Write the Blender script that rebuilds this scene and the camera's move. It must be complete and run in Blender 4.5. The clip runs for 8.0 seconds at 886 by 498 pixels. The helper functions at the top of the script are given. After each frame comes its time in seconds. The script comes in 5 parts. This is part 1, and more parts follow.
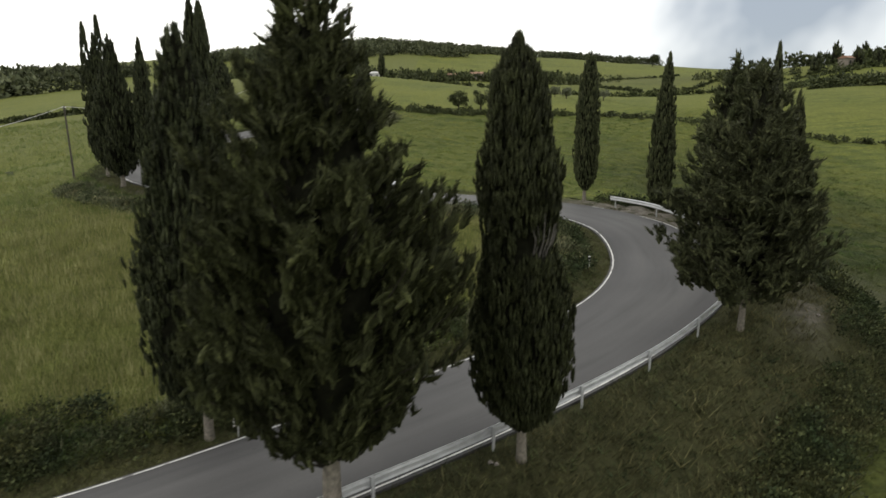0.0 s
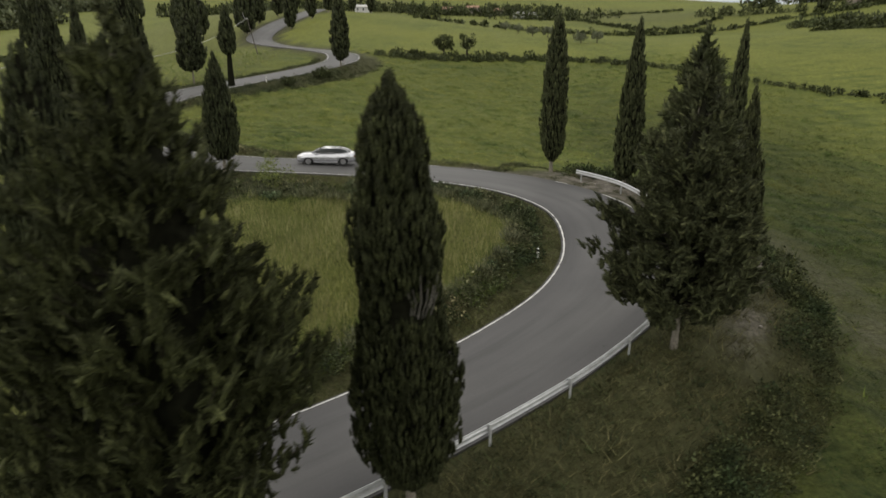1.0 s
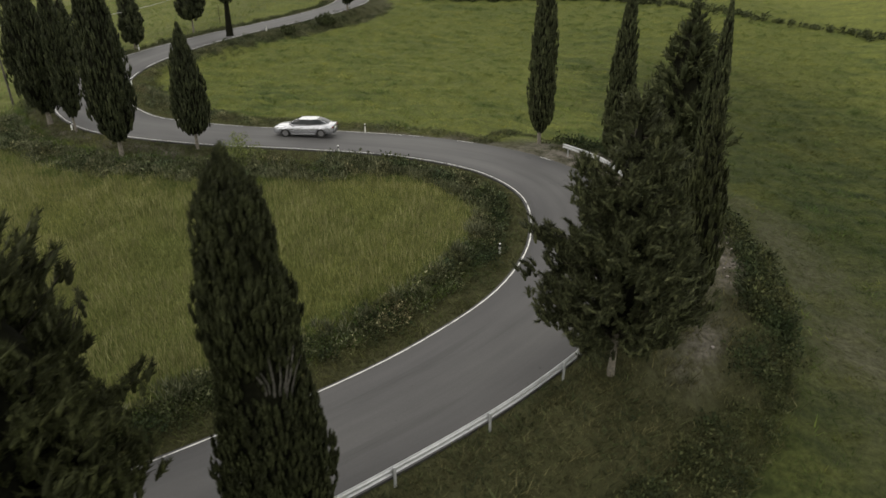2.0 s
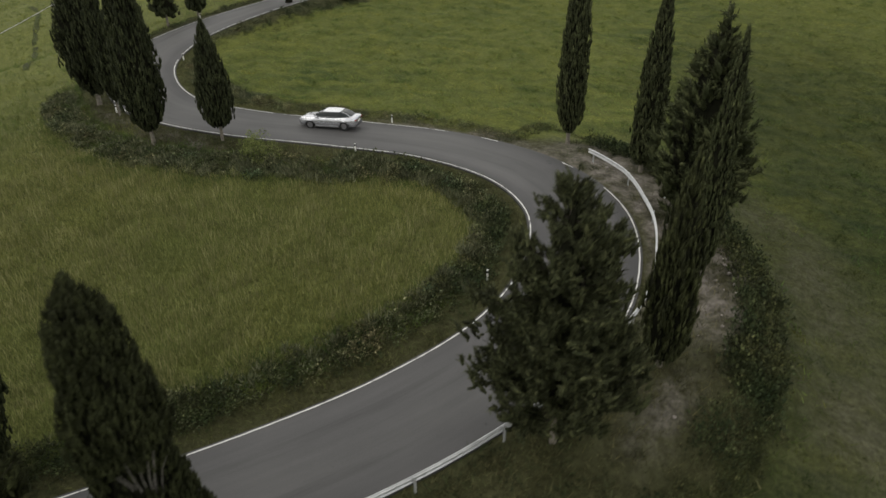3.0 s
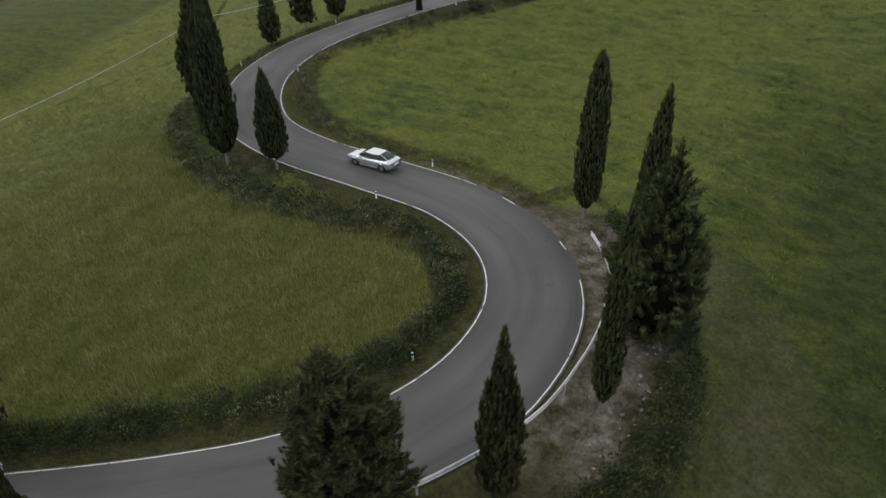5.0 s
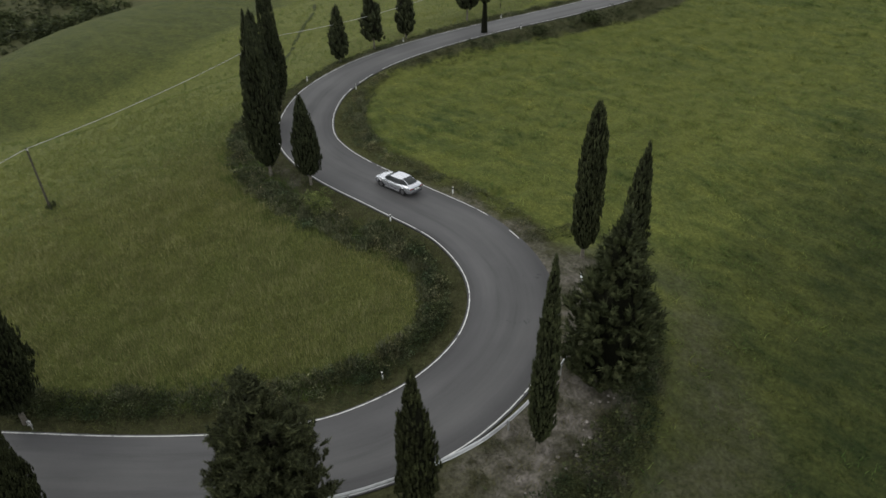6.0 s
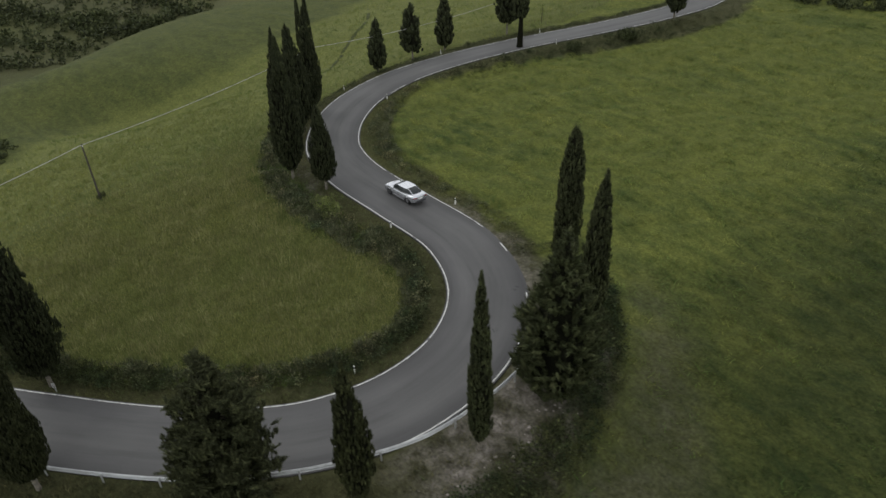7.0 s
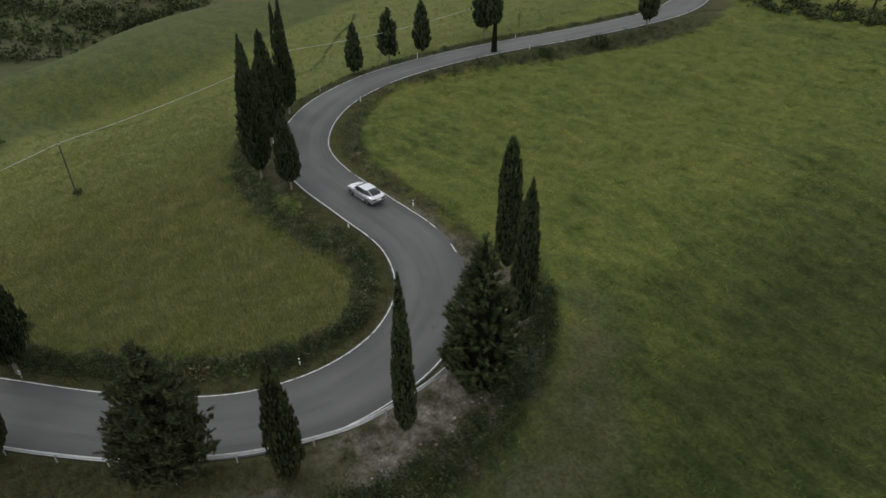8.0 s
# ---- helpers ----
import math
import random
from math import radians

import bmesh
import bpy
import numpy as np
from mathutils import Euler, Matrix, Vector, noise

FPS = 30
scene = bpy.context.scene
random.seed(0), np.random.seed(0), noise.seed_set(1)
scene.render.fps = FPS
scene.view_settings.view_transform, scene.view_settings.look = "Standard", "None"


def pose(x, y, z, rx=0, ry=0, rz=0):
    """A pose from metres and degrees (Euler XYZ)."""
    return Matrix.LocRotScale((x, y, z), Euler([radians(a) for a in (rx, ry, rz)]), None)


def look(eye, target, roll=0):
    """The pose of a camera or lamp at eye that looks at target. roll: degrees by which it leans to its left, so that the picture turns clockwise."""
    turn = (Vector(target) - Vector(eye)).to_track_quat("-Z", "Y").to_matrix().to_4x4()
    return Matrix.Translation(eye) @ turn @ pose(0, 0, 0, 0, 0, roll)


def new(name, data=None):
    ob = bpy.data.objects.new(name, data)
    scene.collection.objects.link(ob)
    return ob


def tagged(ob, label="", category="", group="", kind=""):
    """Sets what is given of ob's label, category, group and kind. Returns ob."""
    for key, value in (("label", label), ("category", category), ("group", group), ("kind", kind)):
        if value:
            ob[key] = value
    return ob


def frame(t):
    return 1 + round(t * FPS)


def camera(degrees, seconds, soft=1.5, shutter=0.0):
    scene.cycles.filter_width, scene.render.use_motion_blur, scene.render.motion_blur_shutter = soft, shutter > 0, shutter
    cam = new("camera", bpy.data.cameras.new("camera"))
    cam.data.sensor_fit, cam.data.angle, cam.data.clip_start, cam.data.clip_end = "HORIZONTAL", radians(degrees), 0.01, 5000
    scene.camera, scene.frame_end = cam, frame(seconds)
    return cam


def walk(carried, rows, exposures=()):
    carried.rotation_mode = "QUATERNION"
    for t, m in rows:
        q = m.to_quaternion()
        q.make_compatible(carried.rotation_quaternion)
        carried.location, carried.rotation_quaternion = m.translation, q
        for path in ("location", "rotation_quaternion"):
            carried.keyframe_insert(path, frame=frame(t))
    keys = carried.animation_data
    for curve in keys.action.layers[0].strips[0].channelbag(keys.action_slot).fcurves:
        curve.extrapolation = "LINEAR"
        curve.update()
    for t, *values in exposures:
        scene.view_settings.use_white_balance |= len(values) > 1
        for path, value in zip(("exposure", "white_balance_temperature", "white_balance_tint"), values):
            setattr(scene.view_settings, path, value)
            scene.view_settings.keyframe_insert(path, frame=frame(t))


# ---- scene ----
cam = camera(71.4, 8.0, soft=1.5, shutter=0.5)
PATH = [
    (0.0, (0.06, -0.43, 8.11), (-0.077, 9.353, 6.050), -0.19),
    (0.5, (1.40, 0.73, 9.28), (1.301, 10.440, 6.883), 0.13),
    (1.0, (3.09, 1.82, 10.63), (2.980, 11.341, 7.587), 0.07),
    (1.5, (4.86, 3.02, 11.82), (4.721, 12.363, 8.260), -0.07),
    (1.7, (5.66, 3.50, 12.36), (5.385, 12.765, 8.610), -0.22),
    (2.8, (10.52, 6.33, 15.77), (8.870, 15.003, 11.071), -0.83),
    (3.0, (11.53, 7.00, 16.49), (9.639, 15.567, 11.689), -0.93),
    (3.5, (14.29, 8.41, 18.43), (11.783, 16.716, 13.466), -1.25),
    (4.0, (17.20, 9.78, 20.34), (14.056, 17.765, 15.216), -1.16),
    (4.5, (20.07, 11.22, 21.89), (16.255, 18.824, 16.634), -1.12),
    (5.8, (28.23, 15.26, 25.72), (22.750, 21.765, 20.456), -1.42),
    (6.0, (29.38, 15.75, 26.25), (23.692, 22.078, 21.002), -1.32),
    (6.5, (32.25, 16.98, 27.45), (26.158, 22.929, 22.207), -1.44),
    (7.0, (35.28, 18.18, 28.22), (28.835, 23.782, 23.017), -1.53),
    (7.5, (37.53, 19.23, 29.16), (31.056, 24.766, 23.917), -1.24),
    (8.0, (39.60, 20.05, 29.80), (33.163, 25.614, 24.542), -0.72),
]
walk(cam, [(t, look(eye, target, roll)) for t, eye, target, roll in PATH],
     [(0.0, 0.08, 6700, 8), (1.5, 0.12, 6950, 9), (3.0, -0.06, 6750, 8), (4.5, -0.14, 6500, 8), (6.0, -0.18, 6350, 8), (8.0, -0.18, 6350, 8)])

# ---- sky, sun, exposure ----
world = bpy.data.worlds.new("overcast_sky")
scene.world = world
world.use_nodes = True
wn, wl = world.node_tree.nodes, world.node_tree.links
wn.clear()
w_out = wn.new("ShaderNodeOutputWorld")
w_bg = wn.new("ShaderNodeBackground")
w_sky = wn.new("ShaderNodeTexSky")
w_sky.sky_type, w_sky.sun_disc = "NISHITA", False
w_sky.sun_elevation, w_sky.sun_rotation = radians(48), radians(-70)
w_skyk = wn.new("ShaderNodeVectorMath")
w_skyk.operation = "SCALE"
w_skyk.inputs[3].default_value = 0.10
w_cloud = wn.new("ShaderNodeTexNoise")
w_cloud.noise_dimensions = "4D"
w_cloud.inputs["W"].default_value = 8.5
w_cloud.inputs["Scale"].default_value = 1.6
w_cloud.inputs["Detail"].default_value = 5.0
w_cloud.inputs["Distortion"].default_value = 0.3
w_ramp = wn.new("ShaderNodeValToRGB")
w_mid = w_ramp.color_ramp.elements.new(0.35)
w_mid.color = (0.50, 0.52, 0.55, 1)
w_ramp.color_ramp.elements[0].position, w_ramp.color_ramp.elements[0].color = 0.305, (0.25, 0.28, 0.33, 1)
w_ramp.color_ramp.elements[2].position, w_ramp.color_ramp.elements[2].color = 0.49, (1.0, 0.985, 0.955, 1)
w_mix = wn.new("ShaderNodeMixRGB")
w_mix.inputs[0].default_value = 0.88
w_bg.inputs["Strength"].default_value = 1.6
wl.new(w_sky.outputs[0], w_skyk.inputs[0])
wl.new(w_cloud.outputs[0], w_ramp.inputs[0])
wl.new(w_skyk.outputs[0], w_mix.inputs[1])
wl.new(w_ramp.outputs[0], w_mix.inputs[2])
wl.new(w_mix.outputs[0], w_bg.inputs[0])
wl.new(w_bg.outputs[0], w_out.inputs[0])

sun_data = bpy.data.lights.new("sun", "SUN")
sun_data.energy, sun_data.angle, sun_data.color = 0.9, radians(25), (1.0, 0.96, 0.9)
sun = new("sun", sun_data)
sun.matrix_world = look((-60, 20, 80), (0, 45, 0))

# ---- materials ----


def shader(name, rough=0.8, metal=0.0, spec=0.3):
    """A node material; returns it with its nodes, links and principled shader."""
    m = bpy.data.materials.new(name)
    m.use_nodes = True
    n, l = m.node_tree.nodes, m.node_tree.links
    p = n["Principled BSDF"]
    p.inputs["Roughness"].default_value = rough
    p.inputs["Metallic"].default_value = metal
    p.inputs["Specular IOR Level"].default_value = spec
    return m, n, l, p


def coords(n):
    return n.new("ShaderNodeTexCoord").outputs["Object"]


def noise_node(n, l, scale, detail=3.0, rough=0.55, vec=None):
    t = n.new("ShaderNodeTexNoise")
    t.inputs["Scale"].default_value, t.inputs["Detail"].default_value, t.inputs["Roughness"].default_value = scale, detail, rough
    l.new(vec if vec is not None else coords(n), t.inputs["Vector"])
    return t.outputs[0]


def ramp(n, l, fac, stops):
    r = n.new("ShaderNodeValToRGB")
    e = r.color_ramp.elements
    while len(e) < len(stops):
        e.new(0.5)
    for el, (pos, col) in zip(e, stops):
        el.position, el.color = pos, (*col, 1)
    l.new(fac, r.inputs[0])
    return r.outputs[0]


def mix(n, l, fac, a, b, mode="MIX"):
    m = n.new("ShaderNodeMixRGB")
    m.blend_type = mode
    for sock, v in zip(m.inputs, (fac, a, b)):
        if isinstance(v, (int, float)):
            sock.default_value = v
        elif isinstance(v, tuple):
            sock.default_value = (*v, 1)
        else:
            l.new(v, sock)
    return m.outputs[0]


def bump(n, l, p, height, strength=0.4, dist=0.05):
    b = n.new("ShaderNodeBump")
    b.inputs["Strength"].default_value, b.inputs["Distance"].default_value = strength, dist
    l.new(height, b.inputs["Height"])
    l.new(b.outputs[0], p.inputs["Normal"])


def island(n):
    return n.new("ShaderNodeNewGeometry").outputs["Random Per Island"]


def leaf_material(name, dark, mid, light, patch=0.9, rough=0.7, spec=0.12, broad=0.0, soft=1.0, tips=1.0, thin=0.0, grain=0.0, laid=False):
    """Leaves: a random tint a leaf, and slow patches over the plant."""
    m, n, l, p = shader(name, rough, 0.0, spec)
    a = ramp(n, l, island(n), [(0.0, dark), (0.55, mid), (0.9, light), (1.0, tuple(min(1, k * tips) for k in light))])
    b = ramp(n, l, noise_node(n, l, patch, 3), [(0.32, tuple(1 - soft * k for k in (0.40, 0.40, 0.41))), (0.68, tuple(1 + soft * k for k in (0.25, 0.25, 0.2)))])
    c = mix(n, l, 1.0, a, b, "MULTIPLY")
    if broad:
        c = mix(n, l, 1.0, c, ramp(n, l, noise_node(n, l, broad, 4, 0.6), [(0.36, tuple(1 - soft * k for k in (0.34, 0.20, 0.25))), (0.64, tuple(1 + soft * k for k in (0.25, 0.12, 0.05)))]), "MULTIPLY")
    if laid:
        # wind-laid streaks across the slope; their tones also imitate shading on the mounds
        lie = n.new("ShaderNodeMapping")
        lie.inputs["Rotation"].default_value, lie.inputs["Scale"].default_value = (0, 0, radians(-14)), (0.20, 0.52, 0.3)
        l.new(coords(n), lie.inputs[0])
        c = mix(n, l, 1.0, c, ramp(n, l, noise_node(n, l, 1.0, 6, 0.72, lie.outputs[0]), [(0.36, (0.42, 0.58, 0.55)), (0.49, (0.90, 1.0, 1.0)), (0.56, (1.16, 1.12, 1.06)), (0.66, (1.60, 1.36, 1.22))]), "MULTIPLY")
    if grain:
        # scale-like fine leaves on the sprays
        fine = noise_node(n, l, grain, 3, 0.7)
        c = mix(n, l, 1.0, c, ramp(n, l, fine, [(0.30, (0.45, 0.45, 0.46)), (0.52, (1.0, 1.0, 1.0)), (0.72, (1.7, 1.65, 1.5))]), "MULTIPLY")
        bump(n, l, p, fine, 0.8, 0.05)
    l.new(c, p.inputs["Base Color"])
    if thin:
        # drooping blades turn their upper sides to the sky, and let light through
        up = n.new("ShaderNodeVectorMath")
        up.operation = "MULTIPLY_ADD"
        l.new(n.new("ShaderNodeNewGeometry").outputs["Normal"], up.inputs[0])
        up.inputs[1].default_value, up.inputs[2].default_value = (0.4, 0.4, 0.4), (0, 0, 0.7)
        unit = n.new("ShaderNodeVectorMath")
        unit.operation = "NORMALIZE"
        l.new(up.outputs[0], unit.inputs[0])
        l.new(unit.outputs[0], p.inputs["Normal"])
        tr, mx = n.new("ShaderNodeBsdfTranslucent"), n.new("ShaderNodeMixShader")
        l.new(c, tr.inputs["Color"])
        mx.inputs[0].default_value = thin
        l.new(p.outputs[0], mx.inputs[1])
        l.new(tr.outputs[0], mx.inputs[2])
        l.new(mx.outputs[0], n["Material Output"].inputs["Surface"])
    return m


def plain(name, col, rough=0.6, metal=0.0, var=0.2, scale=6.0, spec=0.4, bumps=0.0):
    m, n, l, p = shader(name, rough, metal, spec)
    f = noise_node(n, l, scale, 5)
    lo, hi = tuple(c * (1 - var) for c in col), tuple(min(1, c * (1 + var)) for c in col)
    l.new(ramp(n, l, f, [(0.3, lo), (0.7, hi)]), p.inputs["Base Color"])
    if bumps:
        bump(n, l, p, noise_node(n, l, scale * 3, 6), bumps, 0.02)
    return m


M_CYPRESS = leaf_material("cypress_foliage", (0.031, 0.038, 0.017), (0.041, 0.049, 0.021), (0.062, 0.069, 0.032), 1.3, soft=1.0, tips=1.4, grain=14.0)
M_CYPRESS_WARM = leaf_material("olive_cypress_foliage", (0.025, 0.029, 0.012), (0.034, 0.039, 0.016), (0.054, 0.060, 0.026), 1.3, soft=1.3, tips=1.3, grain=16.0)
M_CYPRESS_FINE = leaf_material("fine_cypress_foliage", (0.024, 0.028, 0.012), (0.029, 0.034, 0.0145), (0.038, 0.043, 0.019), 2.4, soft=1.3, grain=20.0)
M_CYPRESS_FAR = leaf_material("dark_cypress_foliage", (0.022, 0.027, 0.013), (0.029, 0.035, 0.016), (0.043, 0.050, 0.023), 1.2, soft=1.0, grain=9.0)
M_CONIFER = leaf_material("grey_green_conifer_foliage", (0.029, 0.034, 0.017), (0.045, 0.051, 0.024), (0.078, 0.084, 0.042), 1.4, soft=1.1, tips=1.25, grain=12.0)
M_BRUSH = leaf_material("bramble_leaves", (0.018, 0.024, 0.011), (0.037, 0.046, 0.020), (0.074, 0.084, 0.038), 1.3, broad=0.45, soft=1.1, tips=1.3)
M_WEED = leaf_material("tall_pale_weeds", (0.050, 0.058, 0.030), (0.098, 0.107, 0.058), (0.19, 0.195, 0.125), 0.6)
M_RIM = leaf_material("grey_green_bush_leaves", (0.028, 0.033, 0.016), (0.074, 0.082, 0.042), (0.20, 0.205, 0.13), 1.3, broad=0.4, soft=1.3, tips=1.5)
M_DRY = leaf_material("dry_weeds", (0.036, 0.036, 0.016), (0.070, 0.068, 0.030), (0.135, 0.124, 0.060), 0.5)
M_SHRUB = leaf_material("bright_shrub_leaves", (0.075, 0.100, 0.026), (0.120, 0.150, 0.040), (0.19, 0.21, 0.075), 1.2)
M_WHEAT = leaf_material("wheat_blades", (0.104, 0.121, 0.034), (0.170, 0.190, 0.052), (0.29, 0.295, 0.112), 0.5, broad=0.03, soft=0.4, thin=0.3)
M_MEADOW = leaf_material("meadow_blades", (0.100, 0.126, 0.033), (0.136, 0.166, 0.044), (0.185, 0.208, 0.064), 0.4, broad=0.05, soft=0.6, thin=0.3, laid=True)
# lush growth, darkened further to stand in for lens fall-off
M_LUSH_DIM = leaf_material("lush_dimmed_meadow_blades", (0.037, 0.050, 0.013), (0.054, 0.069, 0.018), (0.088, 0.098, 0.029), 0.4, broad=0.07, soft=0.9, thin=0.3, laid=True)
M_HEADS = leaf_material("pale_corn_ears", (0.17, 0.17, 0.066), (0.24, 0.235, 0.10), (0.35, 0.34, 0.16), 0.6, thin=0.3)
M_TUSSOCK = leaf_material("tussock_blades", (0.056, 0.084, 0.020), (0.078, 0.110, 0.026), (0.118, 0.146, 0.038), 0.3, soft=0.5, thin=0.3, laid=True)
M_VERGE = leaf_material("olive_verge_blades", (0.036, 0.044, 0.016), (0.058, 0.068, 0.024), (0.102, 0.110, 0.044), 0.5, broad=0.3, soft=1.0, thin=0.2)
M_WOODS = leaf_material("distant_wood_leaves", (0.022, 0.030, 0.012), (0.042, 0.052, 0.021), (0.078, 0.088, 0.037), 0.06)
# paler than the nearer woods: distance haze is put into the leaf colour
M_HAZY_HILLWOOD = leaf_material("hazy_hilltop_wood_leaves", (0.040, 0.048, 0.026), (0.062, 0.072, 0.038), (0.095, 0.104, 0.056), 0.05)
M_OLIVE = leaf_material("silvery_bush_leaves", (0.07, 0.085, 0.05), (0.12, 0.135, 0.085), (0.19, 0.2, 0.14), 0.4)
M_BARK = plain("bark", (0.030, 0.026, 0.020), 0.9, 0, 0.4, 9.0, 0.2, 0.6)
# near black: shade inside the crowns put into a solid core; also ivy bark
M_SHADE_IVY = plain("crown_shade_and_ivy", (0.008, 0.0085, 0.005), 0.95, 0, 0.5, 7.0, 0.05)
M_BARK_PALE = plain("pale_bark", (0.15, 0.135, 0.112), 0.9, 0, 0.4, 8.0, 0.2, 0.6)
M_BARK_GREY = plain("grey_stem_bark", (0.10, 0.094, 0.085), 0.9, 0, 0.4, 9.0, 0.2, 0.6)
M_STEEL = plain("galvanised_steel", (0.50, 0.51, 0.52), 0.45, 0.55, 0.16, 3.0, 0.5)
M_WHITE = plain("white_plastic", (0.78, 0.78, 0.76), 0.5, 0, 0.08, 5.0)
M_BLACK = plain("black_plastic", (0.015, 0.015, 0.016), 0.5, 0, 0.1, 5.0)
M_WOODPOLE = plain("weathered_pole_wood", (0.055, 0.048, 0.04), 0.9, 0, 0.3, 5.0)
M_WIRE = plain("cable_sheath", (0.36, 0.36, 0.35), 0.6, 0, 0.1, 1.0)
M_TRACK = plain("pressed_soil", (0.036, 0.042, 0.016), 0.95, 0, 0.4, 1.5, 0.1)
M_STONE = plain("pale_rubble", (0.26, 0.235, 0.215), 0.95, 0, 0.3, 6.0, 0.2, 0.5)
M_WALL = plain("village_plaster", (0.17, 0.15, 0.125), 0.9, 0, 0.2, 0.6)
M_TILE = plain("terracotta_roof", (0.22, 0.13, 0.09), 0.9, 0, 0.25, 0.8)
M_PANE = plain("dark_window", (0.03, 0.035, 0.04), 0.2, 0, 0.1, 1.0)


def worn_paint():
    m, n, l, p = shader("worn_white_line_paint", 0.7)
    wear = ramp(n, l, noise_node(n, l, 1.3, 7, 0.72), [(0.37, (0.12, 0.12, 0.12)), (0.44, (0.58, 0.58, 0.56))])
    l.new(wear, p.inputs["Base Color"])
    return m


M_LINE = worn_paint()


def asphalt():
    m, n, l, p = shader("worn_asphalt", 0.72, 0.0, 0.35)
    uv = n.new("ShaderNodeUVMap").outputs[0]
    long_map = n.new("ShaderNodeMapping")
    long_map.inputs["Scale"].default_value = (0.85, 0.06, 1.0)
    l.new(uv, long_map.inputs[0])
    streak = noise_node(n, l, 1.0, 4, 0.6, long_map.outputs[0])
    patch = noise_node(n, l, 0.16, 3, 0.5)
    grain = noise_node(n, l, 22.0, 4, 0.7)
    c = ramp(n, l, streak, [(0.26, (0.038, 0.0375, 0.0375)), (0.44, (0.062, 0.061, 0.061)), (0.70, (0.078, 0.0765, 0.076))])
    c = mix(n, l, 1.0, c, ramp(n, l, patch, [(0.3, (0.84, 0.84, 0.85)), (0.7, (1.12, 1.12, 1.12))]), "MULTIPLY")
    c = mix(n, l, 1.0, c, ramp(n, l, grain, [(0.3, (0.88, 0.88, 0.88)), (0.7, (1.1, 1.1, 1.1))]), "MULTIPLY")
    # grime towards the edges, a paler polished lane between
    across = n.new("ShaderNodeSeparateXYZ")
    l.new(uv, across.inputs[0])
    lane = n.new("ShaderNodeMapRange")
    lane.inputs["From Min"].default_value, lane.inputs["From Max"].default_value = -3.2, 3.2
    l.new(across.outputs[0], lane.inputs["Value"])
    c = mix(n, l, 1.0, c, ramp(n, l, lane.outputs[0], [(0.0, (0.80, 0.80, 0.81)), (0.10, (0.76, 0.76, 0.77)), (0.24, (1.0, 1.0, 1.0)), (0.36, (1.10, 1.10, 1.09)), (0.52, (0.97, 0.97, 0.97)), (0.70, (1.06, 1.06, 1.06)), (0.88, (0.92, 0.92, 0.93)), (1.0, (0.84, 0.84, 0.85))]), "MULTIPLY")
    # tarred repairs and cracks
    crack = noise_node(n, l, 0.55, 8, 0.75)
    c = mix(n, l, ramp(n, l, crack, [(0.30, (1, 1, 1)), (0.345, (0, 0, 0))]), c, (0.028, 0.028, 0.03))
    l.new(c, p.inputs["Base Color"])
    bump(n, l, p, grain, 0.25, 0.01)
    return m


M_ASPHALT = asphalt()


